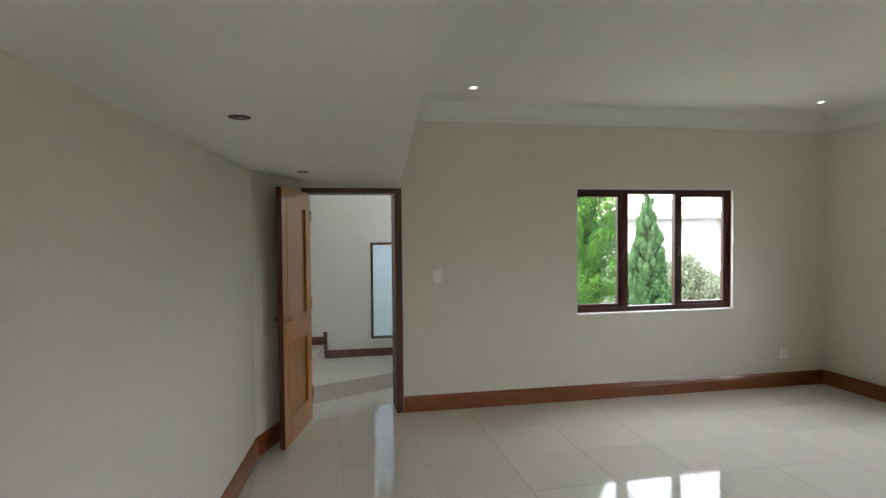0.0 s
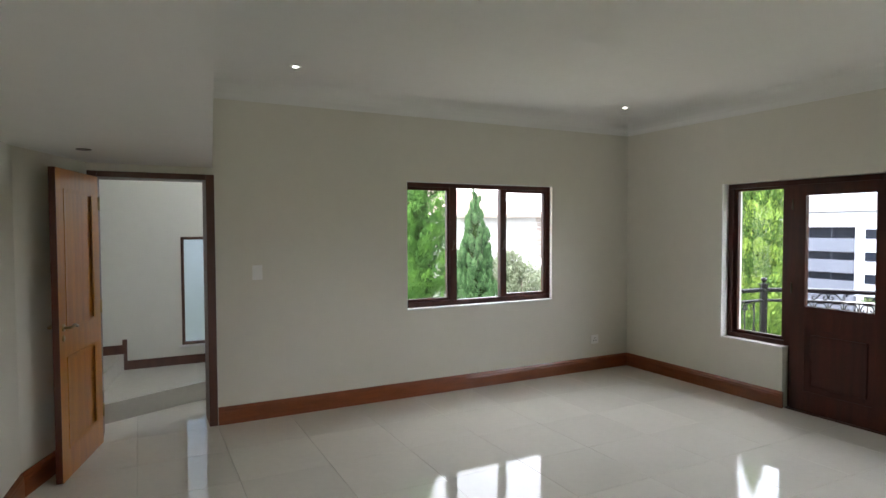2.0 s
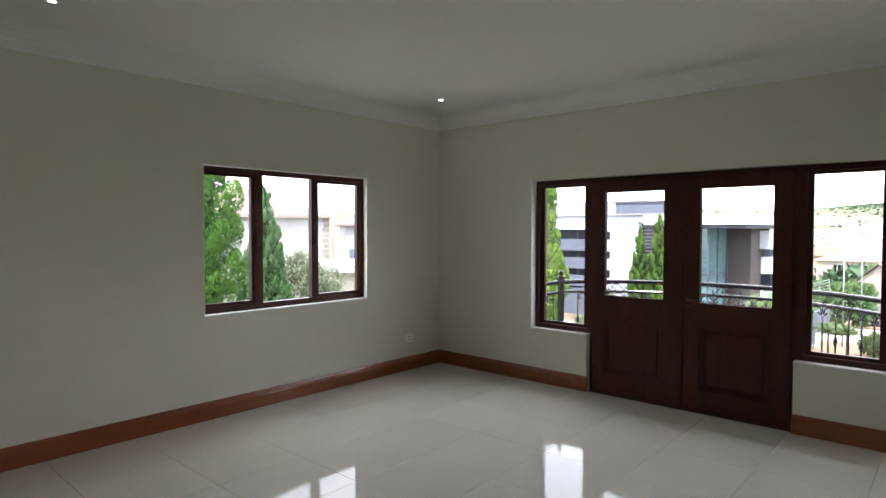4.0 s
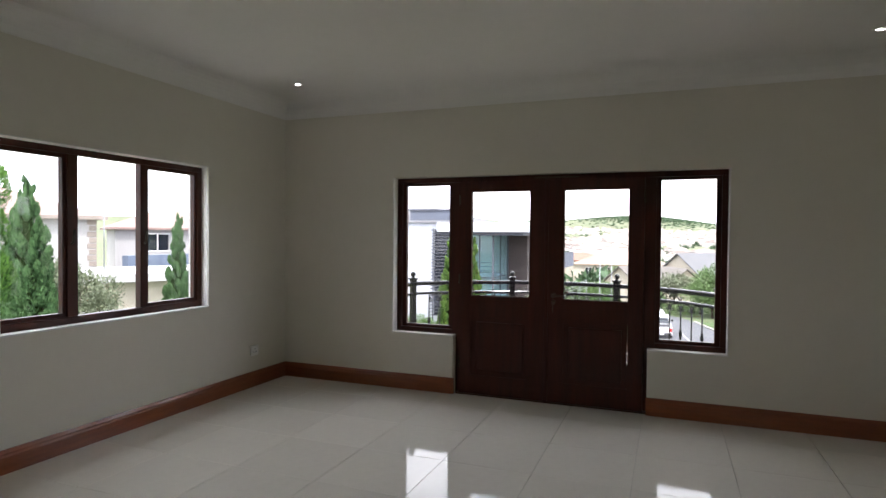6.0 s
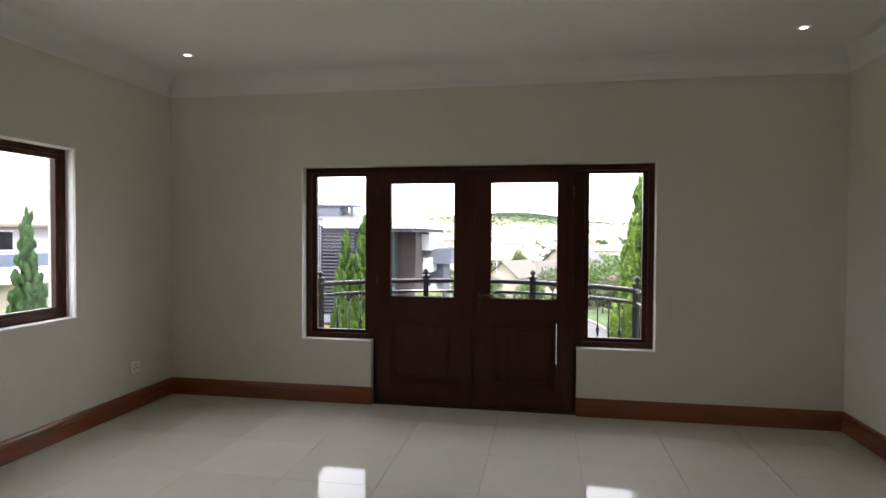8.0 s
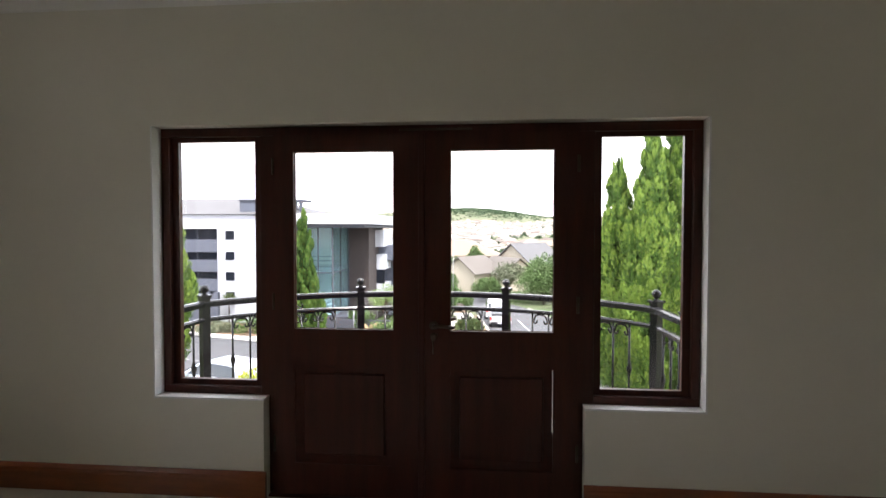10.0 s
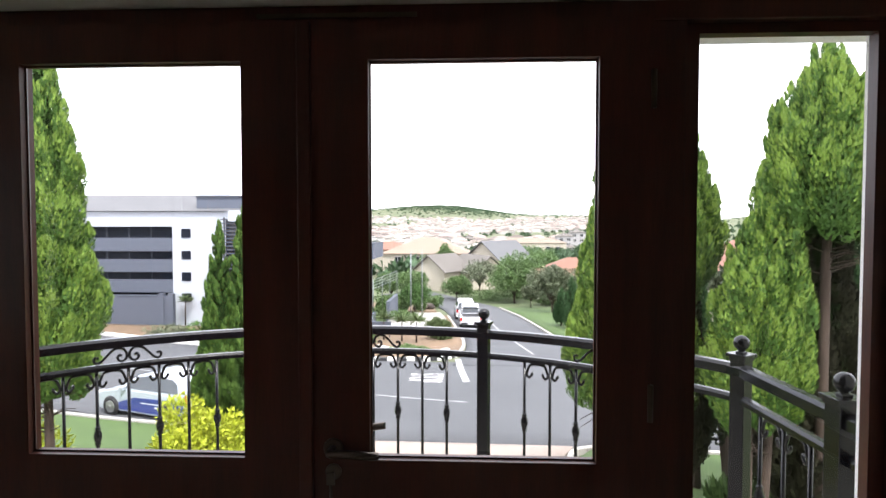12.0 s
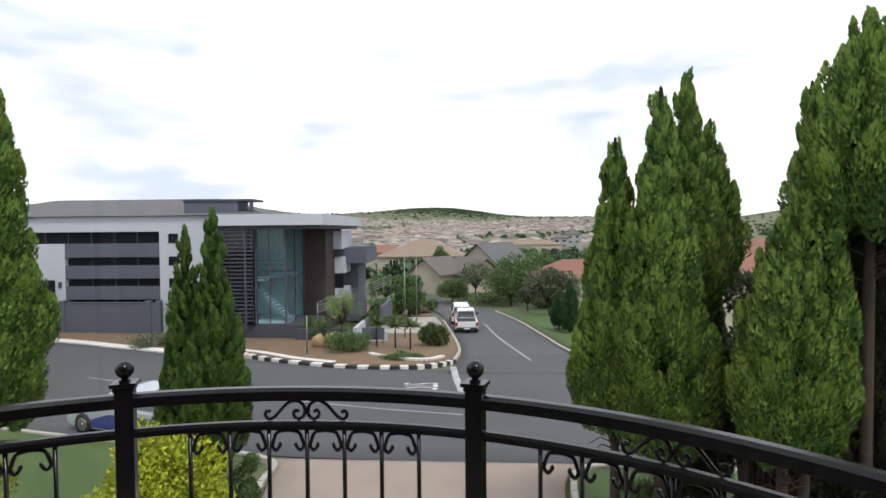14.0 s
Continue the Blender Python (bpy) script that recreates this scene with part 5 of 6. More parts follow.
bw = thing("boundary_wall", "grey plastered boundary wall before the modern house", "wall")
part("wall_panel", box(45.2, 45.45, 21.2, 34.0, -6.9, -4.05), M_GREYWALL, bw)
part("wall_panel", box(45.2, 45.45, 34.0, 46.0, -6.9, -3.75), M_GREYWALL, bw)
for y in (21.2, 22.0, 29.0, 34.0):
    part("pillar", box(45.12, 45.53, y - 0.22, y + 0.22, -6.9, -3.85), M_GREYWALL, bw)
part("coping", box(45.15, 45.5, 22.3, 28.7, -4.046, -3.98), M_GREYWALL, bw)


def house(label, x, y, rz, w, d, z_base, z_eave, z_ridge, wall_m, roof_m, kind="hip", windows=(), chimney=False):
    """w along local x (faces the walker on local -y side), d deep."""
    t = thing("house", label, "house", (x, y, 0), rz, group="houses in the valley")
    part("wall", box(-w / 2, w / 2, -d / 2, d / 2, z_base, z_eave), wall_m, t)
    o = 0.5
    bm = bmesh.new()
    e = [(-w / 2 - o, -d / 2 - o), (w / 2 + o, -d / 2 - o), (w / 2 + o, d / 2 + o), (-w / 2 - o, d / 2 + o)]
    lo = [bm.verts.new((a, b, z_eave - 0.1)) for a, b in e]
    hi = [bm.verts.new((a, b, z_eave + 0.08)) for a, b in e]
    if kind == "hip":
        k = min(w, d) / 2
        ra, rb = ((-w / 2 + k, 0), (w / 2 - k, 0)) if w >= d else ((0, -d / 2 + k), (0, d / 2 - k))
        a, b = bm.verts.new((*ra, z_ridge)), bm.verts.new((*rb, z_ridge))
        if w >= d:
            fs = [(hi[0], hi[1], b, a), (hi[1], hi[2], b), (hi[2], hi[3], a, b), (hi[3], hi[0], a)]
        else:
            fs = [(hi[0], hi[1], a), (hi[1], hi[2], b, a), (hi[2], hi[3], b), (hi[3], hi[0], a, b)]
        for f in fs:
            bm.faces.new(f)
        for i in range(4):
            bm.faces.new((lo[i], lo[(i + 1) % 4], hi[(i + 1) % 4], hi[i]))
        bm.faces.new(lo[::-1])
        bmesh.ops.recalc_face_normals(bm, faces=bm.faces)
        part("roof", bm, roof_m, t)
    else:
        bm.free()
        along = kind == "gable_x"
        half, run_ = (d / 2, w / 2) if along else (w / 2, d / 2)
        turn = (lambda u, v, z: (u, v, z)) if along else (lambda u, v, z: (v, u, z))
        for sg in (-1, 1):
            q = []
            for dz in (0.0, -0.18):
                q += [turn(-run_ - o, sg * (half + o), z_eave - 0.15 + dz), turn(run_ + o, sg * (half + o), z_eave - 0.15 + dz), turn(run_ + o, 0, z_ridge + dz), turn(-run_ - o, 0, z_ridge + dz)]
            slab("roof", q, roof_m, t)
        g = bmesh.new()
        ends = [[g.verts.new(turn(e_, v, z)) for v, z in ((-half, z_eave), (half, z_eave), (0, z_ridge - 0.22))] for e_ in (-run_, run_)]
        g.faces.new(ends[0])
        g.faces.new(ends[1][::-1])
        for i in range(3):
            g.faces.new((ends[0][i], ends[1][i], ends[1][(i + 1) % 3], ends[0][(i + 1) % 3]))
        bmesh.ops.recalc_face_normals(g, faces=g.faces)
        part("gable", g, wall_m, t)
    for (u, zc, ww, hh) in windows:
        wn = part("window", box(u - ww / 2, u + ww / 2, -d / 2 - 0.03, -d / 2 + 0.06, zc - hh / 2, zc + hh / 2), M_DKGLASS, t)
        part("window_frame", boxes([(u - ww / 2 - 0.08, u + ww / 2 + 0.08, -d / 2 - 0.06, -d / 2 - 0.031, zc + hh / 2, zc + hh / 2 + 0.08), (u - ww / 2 - 0.08, u + ww / 2 + 0.08, -d / 2 - 0.06, -d / 2 - 0.031, zc - hh / 2 - 0.08, zc - hh / 2), (u - 0.04, u + 0.04, -d / 2 - 0.06, -d / 2 - 0.031, zc - hh / 2, zc + hh / 2)]), M_REVEAL, wn)
    if chimney:
        part("chimney", box(w * 0.2, w * 0.2 + 0.7, 0, 0.7, z_eave, z_ridge + 0.5), wall_m, t)
    return t


M_PALE = mat("pale_grey_plaster", (0.36, 0.35, 0.345), rough=0.85, var=0.12, scale=0.4)
M_PINKROOF = mat("faded_pink_roof_tiles", (0.25, 0.175, 0.155), rough=0.9, var=0.2, scale=0.8, bump=0.5, bump_scale=5)
M_BRICKTRIM = mat("brown_brick_trim", (0.25, 0.21, 0.185), rough=0.9, var=0.25, scale=2)
M_DULLROOF = mat("weathered_grey_tiles", (0.15, 0.135, 0.12), rough=0.9, var=0.25, scale=0.7, bump=0.5, bump_scale=5)
ROW = [(-5.5, -5.2, 1.1, 2.0), (-3.4, -5.2, 1.1, 2.0), (-1.2, -5.2, 1.1, 2.0), (3.5, -5.2, 1.6, 1.4)]
house("cream house with a broad tan hipped roof in the valley", 121, 5.6, -90, 17, 14, -10, -3.6, -0.4, M_CREAM, M_TANROOF, "hip", ROW)
house("cream house with a faded red tiled roof", 132, 15.5, -90, 13, 10, -10.5, -3.3, -1.6, M_CREAM, M_TERRA, "hip", [(-4, -5.2, 1.2, 1.3), (1, -5.2, 1.2, 1.3)])
house("small cream cottage with a grey gabled roof", 94, 1.4, -118, 5.6, 8, -10, -5.2, -2.7, M_CREAM, M_DULLROOF, "gable_y", [(-1.0, -6.3, 0.8, 0.8)])
house("cream cottage with a grey tiled gable", 96, -4.2, -62, 6.0, 9, -10, -5.4, -2.9, M_CREAM, M_DULLROOF, "gable_y", [(1.0, -6.3, 0.8, 0.8)])
house("tall cream house with a steep grey tiled gable roof", 108, -8.6, -126, 8.0, 11, -10.5, -4.4, -0.8, M_CREAM, M_SLATE, "gable_y", [(-3, -5.6, 0.9, 0.9)])
house("low house with a terracotta hipped roof behind trees", 85, -18.8, -90, 12, 9, -10, -5.3, -2.8, M_CREAM, M_TERRA, "hip", [(-3, -6.6, 1.2, 1.0)])
house("house with a terracotta tiled roof behind the conifers", 44, -25.5, -80, 13, 9, -8, -1.6, 0.75, M_CREAM, M_TERRA, "hip", [(-3, -3.4, 1.4, 1.3), (2, -3.4, 1.4, 1.3)], chimney=True)
house("large flat-fronted cream house on the far rise", 300, -34, -90, 34, 16, -22, -6, -3.5, M_CREAM, M_TANROOF, "hip", [(-12, -9, 2, 2.4), (-7, -9, 2, 2.4), (-2, -9, 2, 2.4), (3, -9, 2, 2.4), (8, -9, 2, 2.4), (13, -9, 2, 2.4)])
for x, y, w, d, ze, zr in ((330, -56, 9, 8, -3.2, -1.2), (346, -66, 9, 9, -1.2, 0.6), (318, -50, 8, 8, -6.4, -4.4), (300, -54, 8, 8, -8.6, -6.8)):
    house("white two-storey house with a low roof on the far rise", x, y, -90, w, d, -24, ze, zr, M_PALE, M_DULLROOF, "hip", [(-2.2, ze - 1.7, 1.6, 1.5), (1.8, ze - 1.7, 1.6, 1.5), (-2.2, ze - 4.6, 1.6, 1.5), (1.8, ze - 4.6, 1.6, 1.5)])
# neighbours seen by the side window
wh_ = house("white two-storey house with a tiled roof beside the garden", 16.4, 37.1, -28, 15, 11, -6, 2.5, 4.8, M_PALE, M_PINKROOF, "hip", [(-4, 0.4, 1.3, 1.6), (3.5, -3.5, 1.6, 1.4)])
house("white neighbouring house with a pinkish tiled roof", 34, 37, -35, 9, 8, -7, 2.0, 3.9, M_PALE, M_PINKROOF, "hip", [(-1.5, 0.9, 1.6, 1.3), (2.2, 0.9, 1.0, 1.8)])
house("cream neighbouring house with a tiled roof", 50, 48.5, -40, 11, 8, -7.5, 0.9, 3.0, M_CREAM, M_TANROOF, "hip", [(-2, -0.8, 1.4, 1.3)])
ob_ = thing("outbuilding", "low cream outbuilding with a flat overhanging white roof", "outbuilding", (18.0, 22.5, 0), -28)
part("fascia", boxes([(-8.03, 8.03, -6.03, -5.99, 2.38, 2.6)]), M_BRICKTRIM, wh_, "brown eaves board")
for k in range(14):
    ww = 0.50 if k % 2 else 0.40
    part("quoin", box(7.52 - ww, 7.53, -5.54, -5.42, -2.6 + k * 0.36, -2.3 + k * 0.36, 0.02), M_BRICKTRIM, wh_)
part("wall", box(-3.0, 8, -3, 3, -5.4, -0.75), M_CREAM, ob_)
part("roof", box(-3.7, 8.7, -3.7, 3.7, -0.75, -0.35, 0.03), M_FLATROOF, ob_)
part("window", box(4.6, 5.6, -3.04, -2.95, -2.6, -1.4), M_DKGLASS, ob_)
part("pole", tube([(-2.0, -2.0, -0.4), (-2.0, -2.0, 3.2)], 0.03, 6), M_STEELRAIL, ob_)
wl2 = tagged(part("parapet_wall", boxes([(22.5, 34, 28.5, 29.0, -6.5, 0.15)]), M_BLUEWALL), "blue-grey parapet wall behind the outbuilding", "wall")

# far town on the opposite slope, and far trees
rng = np.random.default_rng(77)
wv, wf, rv, rf = [], [], [], []
for i in range(4200):
    r = 300 + 1500 * rng.uniform() ** 0.8
    a = rng.uniform(-0.36, 0.62)
    x, y = r * math.cos(a), r * math.sin(a)
    if noise.noise(Vector((x / 160, y / 160, 3.3))) < -0.28 or (r < 520 and rng.uniform() < 0.55):
        continue
    z = gz(x, y) - 0.6
    w, d, h = rng.uniform(8, 17), rng.uniform(7, 11), rng.uniform(3.2, 6.4)
    c, s = math.cos(a + rng.uniform(-0.25, 0.25)), math.sin(a)
    q = [(-d / 2, -w / 2), (d / 2, -w / 2), (d / 2, w / 2), (-d / 2, w / 2)]
    pts = [(x + u * c - v * s, y + u * s + v * c) for u, v in q]
    b = len(wv)
    wv += [(px, py, z) for px, py in pts] + [(px, py, z + h) for px, py in pts]
    wf += [(b, b + 1, b + 5, b + 4), (b + 1, b + 2, b + 6, b + 5), (b + 2, b + 3, b + 7, b + 6), (b + 3, b, b + 4, b + 7)]
    b = len(rv)
    q = [(-d / 2 - 0.6, -w / 2 - 0.6), (d / 2 + 0.6, -w / 2 - 0.6), (d / 2 + 0.6, w / 2 + 0.6), (-d / 2 - 0.6, w / 2 + 0.6)]
    rv += [(x + u * c - v * s, y + u * s + v * c, z + h - 0.05) for u, v in q]
    rh = rng.uniform(1.2, 2.6)
    rv += [(x + u * c - v * s, y + u * s + v * c, z + h + rh) for u, v in ((0, -w / 2 + d / 2), (0, w / 2 - d / 2))]
    rf += [(b, b + 1, b + 4), (b + 1, b + 2, b + 5, b + 4), (b + 2, b + 3, b + 5), (b + 3, b, b + 4, b + 5)]
M_FARWALL = mat("far_pale_walls", (0.56, 0.53, 0.50), rough=0.9, var=0.2, scale=0.01, island=0.3)
M_FARROOF = mat("far_pinkish_roofs", (0.21, 0.16, 0.135), rough=0.9, second=(0.33, 0.285, 0.255), scale=0.013, island=0.5)
ft = thing("far_town", "far hillside town of pale houses with tan and pink roofs", "town", kind="stuff")
for nm, vv, fcs, m in (("walls", wv, wf, M_FARWALL), ("roofs", rv, rf, M_FARROOF)):
    me = bpy.data.meshes.new(nm)
    me.from_pydata(vv, [], fcs)
    me.materials.append(m)
    tagged(new(nm, me), kind="stuff").parent = ft


def far_trees(name, label, spots, material, seed):
    """Rough leafy clumps for woods too far off to count."""
    rng = np.random.default_rng(seed)
    P, D, S = [], [], []
    for x, y, z, w in spots:
        n = 36
        g = rng.normal(size=(n, 3))
        g /= np.linalg.norm(g, axis=1, keepdims=True)
        g[:, 2] = np.abs(g[:, 2])
        P.append(np.array([x, y, z]) + g * w * 0.5 * rng.uniform(0.6, 1.1, (n, 1)) * np.array([1, 1, 1.2]))
        D.append(g + rng.normal(size=(n, 3)) * 0.4)
        S.append(np.full(n, w * 0.32))
    P, D, S = np.concatenate(P), np.concatenate(D), np.concatenate(S)
    me = leaf_mesh(name, P, D, S, S * 0.8, material, rng)
    tagged(new(name, me), label, "trees", kind="stuff")


rng = np.random.default_rng(5)
spots = []
for i in range(2100):
    r = 190 + 1500 * rng.uniform() ** 1.1
    a = rng.uniform(-0.55, 0.7)
    x, y = r * math.cos(a), r * math.sin(a)
    spots.append((x, y, gz(x, y), rng.uniform(4, 8)))
for i in range(1500):
    x, y = 2300 + rng.normal() * 170, 60 + rng.normal() * 130
    spots.append((x, y, gz(x, y) - 2.5, rng.uniform(6, 11)))
for i in range(700):
    r = rng.uniform(1750, 2600)
    a = rng.uniform(-0.8, 0.7)
    spots.append((r * math.cos(a), r * math.sin(a), gz(r * math.cos(a), r * math.sin(a)) - 2.0, rng.uniform(5, 11)))
for i in range(160):
    x, y = rng.uniform(100, 190), rng.uniform(-60, 60)
    spots.append((x, y, gz(x, y), rng.uniform(4, 7)))
far_trees("far_woods", "scattered far trees among the houses and on the hills", spots, leaf_mat("far_leaves", (0.06, 0.10, 0.045), (0.04, 0.075, 0.04), 0.3), 6)


# ---- vehicles ----
M_TYRE = mat("tyre_rubber", (0.02, 0.02, 0.02), rough=0.85, var=0.2, scale=10)
M_RIM = mat("alloy_rim", (0.55, 0.55, 0.56), rough=0.3, metal=0.9, var=0.1)
M_CARWHITE = mat("white_car_paint", (0.72, 0.73, 0.74), rough=0.25, var=0.05, scale=1, coat=0.6)
M_CARSILVER = mat("silver_car_paint", (0.46, 0.50, 0.55), rough=0.28, metal=0.3, var=0.06, scale=1, coat=0.6)
M_CARBLUE = mat("blue_livery", (0.035, 0.05, 0.20), rough=0.3, var=0.1, scale=2, coat=0.5)
M_CARGLASS = mat("tinted_car_glass", (0.03, 0.04, 0.05), rough=0.05, var=0.1, scale=1, spec=0.8)
M_RED = mat("red_lens", (0.45, 0.02, 0.02), rough=0.2)
M_CLEAR = mat("clear_lens", (0.75, 0.75, 0.72), rough=0.1)
M_TRIM = mat("black_trim", (0.02, 0.02, 0.022), rough=0.5)


def side_prism(profile, w0, w1, z0, z1, bevel=0.0):
    """Side profile (x, z) across the car; half width w0 at height z0 narrows to w1 at z1."""
    bm = bmesh.new()
    hw = lambda z: w0 + (w1 - w0) * min(1, max(0, (z - z0) / (z1 - z0)))
    a = [bm.verts.new((x, -hw(z), z)) for x, z in profile]
    b = [bm.verts.new((x, hw(z), z)) for x, z in profile]
    n = len(profile)
    bm.faces.new(a)
    bm.faces.new(b[::-1])
    for i in range(n):
        bm.faces.new((a[i], b[i], b[(i + 1) % n], a[(i + 1) % n]))
    bmesh.ops.recalc_face_normals(bm, faces=bm.faces)
    if bevel:
        bmesh.ops.bevel(bm, geom=list(bm.edges), offset=bevel, segments=2, affect="EDGES", profile=0.6)
    return bm


def wheel(parent, x, y, r, w=0.2):
    sg = 1 if y > 0 else -1
    wh = part("wheel", lathe([(r * 0.6, -w / 2), (r * 0.94, -w / 2), (r, -w * 0.3), (r, w * 0.3), (r * 0.94, w / 2), (r * 0.6, w / 2)], 24), M_TYRE, parent)
    wh.matrix_basis = pose(x, y, r, 90)
    rim = boxes([(-0.02, 0.02, 0.05, r * 0.6, w * 0.505, w * 0.56)])
    for k in range(1, 7):
        bm2 = box(-0.025, 0.025, 0.04, r * 0.6, w * 0.505, w * 0.56)
        bmesh.ops.rotate(bm2, verts=bm2.verts, cent=(0, 0, 0), matrix=Matrix.Rotation(2 * math.pi * k / 7, 3, "Z"))
        me = bpy.data.meshes.new("tmp")
        bm2.to_mesh(me)
        bm2.free()
        rim.from_mesh(me)
        bpy.data.meshes.remove(me)
    lathe([(0, w * 0.505), (0.06, w * 0.505), (0.05, w * 0.6), (0, w * 0.6)], 12, rim)
    lathe([(r * 0.58, w * 0.505), (r * 0.65, w * 0.505), (r * 0.65, w * 0.56), (r * 0.58, w * 0.56)], 24, rim)
    part("rim", rim, M_RIM, wh).matrix_basis = pose(0, 0, 0, 0 if sg < 0 else 180, 0, 0)


def hatchback(label, x, y, rz):
    t = thing("car", label, "car", (x, y, gz(x, y)), rz)
    body = side_prism([(-1.98, 0.28), (-2.02, 0.62), (-1.92, 0.92), (-0.9, 0.95), (0.75, 0.95), (1.75, 0.80), (2.02, 0.62), (2.04, 0.30), (1.75, 0.2), (-1.7, 0.2)], 0.86, 0.82, 0.6, 1.0, 0.045)
    b = part("body", body, M_CARSILVER, t)
    c = part("cabin", side_prism([(-1.93, 0.93), (-1.72, 1.30), (-1.35, 1.46), (-0.2, 1.50), (0.25, 1.42), (1.05, 0.93)], 0.80, 0.58, 0.93, 1.5, 0.04), M_CARSILVER, t)
    part("side_windows", side_prism([(-1.62, 0.98), (-1.5, 1.26), (-1.25, 1.39), (-0.2, 1.42), (0.18, 1.36), (0.75, 0.98)], 0.806, 0.60, 0.93, 1.5), M_CARGLASS, c)
    part("windscreen", side_prism([(0.30, 1.385), (1.03, 0.965), (1.06, 0.985), (0.34, 1.41)], 0.70, 0.56, 0.93, 1.5), M_CARGLASS, c)
    part("livery", side_prism([(-1.9, 0.26), (-1.9, 0.78), (0.2, 0.72), (0.92, 0.50), (0.90, 0.26)], 0.867, 0.86, 0.3, 1.0), M_CARBLUE, b, "blue advertising livery on the doors")
    for sg in (-1, 1):
        part("lettering_bar", boxes([(-1.3, -0.1, sg * 0.868, sg * 0.872, 0.56, 0.59), (-1.5, -0.7, sg * 0.868, sg * 0.872, 0.44, 0.50)]), M_CARWHITE, b)
        part("headlight", box(1.72, 1.99, sg * 0.55, sg * 0.80, 0.62, 0.76, 0.03), M_CLEAR, b)
        part("tail_light", box(-2.02, -1.9, sg * 0.6, sg * 0.82, 0.72, 0.98, 0.03), M_RED, b)
        part("mirror", box(0.62, 0.80, sg * 0.82, sg * 0.98, 0.93, 1.06, 0.03), M_CARSILVER, t)
        for xx in (1.28, -1.22):
            part("wheel_arch", lathe([(0.0, -0.01), (0.36, -0.01), (0.36, 0.01), (0, 0.01)], 24), M_TRIM, b).matrix_basis = pose(xx, sg * 0.862, 0.31, 90)
            wheel(t, xx, sg * 0.80, 0.31)
    part("bumper", box(1.9, 2.07, -0.75, 0.75, 0.26, 0.42, 0.04), M_TRIM, b)
    return t


hatchback("silver hatchback with blue livery parked on the street", 18.2, 7.5, 71)


def pickup(label, x, y, rz):
    t = thing("pickup_truck", label, "pickup truck", (x, y, gz(x, y)), rz)
    b = part("body", side_prism([(-2.5, 0.45), (-2.52, 1.05), (0.9, 1.08), (2.3, 1.02), (2.5, 0.8), (2.5, 0.45)], 0.88, 0.86, 0.5, 1.1, 0.04), M_CARWHITE, t)
    c = part("cabin", side_prism([(-0.85, 1.07), (-0.70, 1.72), (0.5, 1.76), (1.3, 1.07)], 0.84, 0.66, 1.07, 1.76, 0.04), M_CARWHITE, t)
    part("side_windows", side_prism([(-0.6, 1.14), (-0.52, 1.62), (0.42, 1.66), (0.95, 1.14)], 0.846, 0.68, 1.07, 1.76), M_CARGLASS, c)
    part("rear_window", side_prism([(-0.845, 1.16), (-0.745, 1.62), (-0.765, 1.63), (-0.868, 1.16)], 0.70, 0.58, 1.07, 1.76), M_CARGLASS, c)
    part("windscreen", side_prism([(0.58, 1.66), (1.22, 1.14), (1.26, 1.15), (0.62, 1.70)], 0.76, 0.62, 1.07, 1.76), M_CARGLASS, c)
    part("load_bed", box(-2.4, -0.95, -0.72, 0.72, 1.0, 1.09), M_TRIM, b)
    part("roll_bar", tube([(-1.0, -0.74, 1.05), (-1.05, -0.70, 1.55), (-1.05, 0.70, 1.55), (-1.0, 0.74, 1.05)], 0.035, 8), M_TRIM, t)
    part("rear_bumper", box(-2.66, -2.5, -0.82, 0.82, 0.45, 0.62, 0.03), M_TRIM, b)
    part("number_plate", box(-2.68, -2.655, -0.25, 0.25, 0.48, 0.59), M_CARWHITE, b)
    for sg in (-1, 1):
        part("tail_light", box(-2.55, -2.45, sg * 0.70, sg * 0.86, 0.72, 1.02, 0.02), M_RED, b)
        part("mirror", box(0.85, 1.0, sg * 0.9, sg * 1.08, 1.12, 1.3, 0.03), M_TRIM, t)
        for xx in (1.6, -1.45):
            wheel(t, xx, sg * 0.80, 0.37, 0.24)
    return t


def suv(label, x, y, rz):
    t = thing("suv", label, "car", (x, y, gz(x, y)), rz)
    b = part("body", side_prism([(-2.3, 0.4), (-2.35, 1.0), (-2.2, 1.1), (0.9, 1.1), (2.2, 1.0), (2.35, 0.7), (2.3, 0.4)], 0.92, 0.88, 0.5, 1.1, 0.05), M_CARWHITE, t)
    c = part("cabin", side_prism([(-2.25, 1.08), (-2.05, 1.74), (-1.7, 1.84), (0.2, 1.84), (1.0, 1.08)], 0.86, 0.68, 1.08, 1.84, 0.05), M_CARWHITE, t)
    part("rear_window", side_prism([(-2.25, 1.16), (-2.09, 1.68), (-2.11, 1.69), (-2.275, 1.16)], 0.76, 0.64, 1.08, 1.84), M_CARGLASS, c)
    part("side_windows", side_prism([(-1.95, 1.16), (-1.85, 1.68), (0.15, 1.70), (0.72, 1.16)], 0.866, 0.70, 1.08, 1.84), M_CARGLASS, c)
    for sg in (-1, 1):
        part("tail_light", box(-2.39, -2.25, sg * 0.70, sg * 0.89, 0.85, 1.15, 0.02), M_RED, b)
        part("roof_rail", tube([(-1.8, sg * 0.66, 1.86), (-0.8, sg * 0.66, 1.92), (0.1, sg * 0.66, 1.86)], 0.02, 6), M_TRIM, t)
        for xx in (1.45, -1.4):
            wheel(t, xx, sg * 0.82, 0.36, 0.24)
    return t


pickup("white pickup truck parked at the kerb of the side street", 47.4, -3.2, 2)
suv("white sport utility vehicle parked ahead of the pickup", 54.0, -2.7, 4)

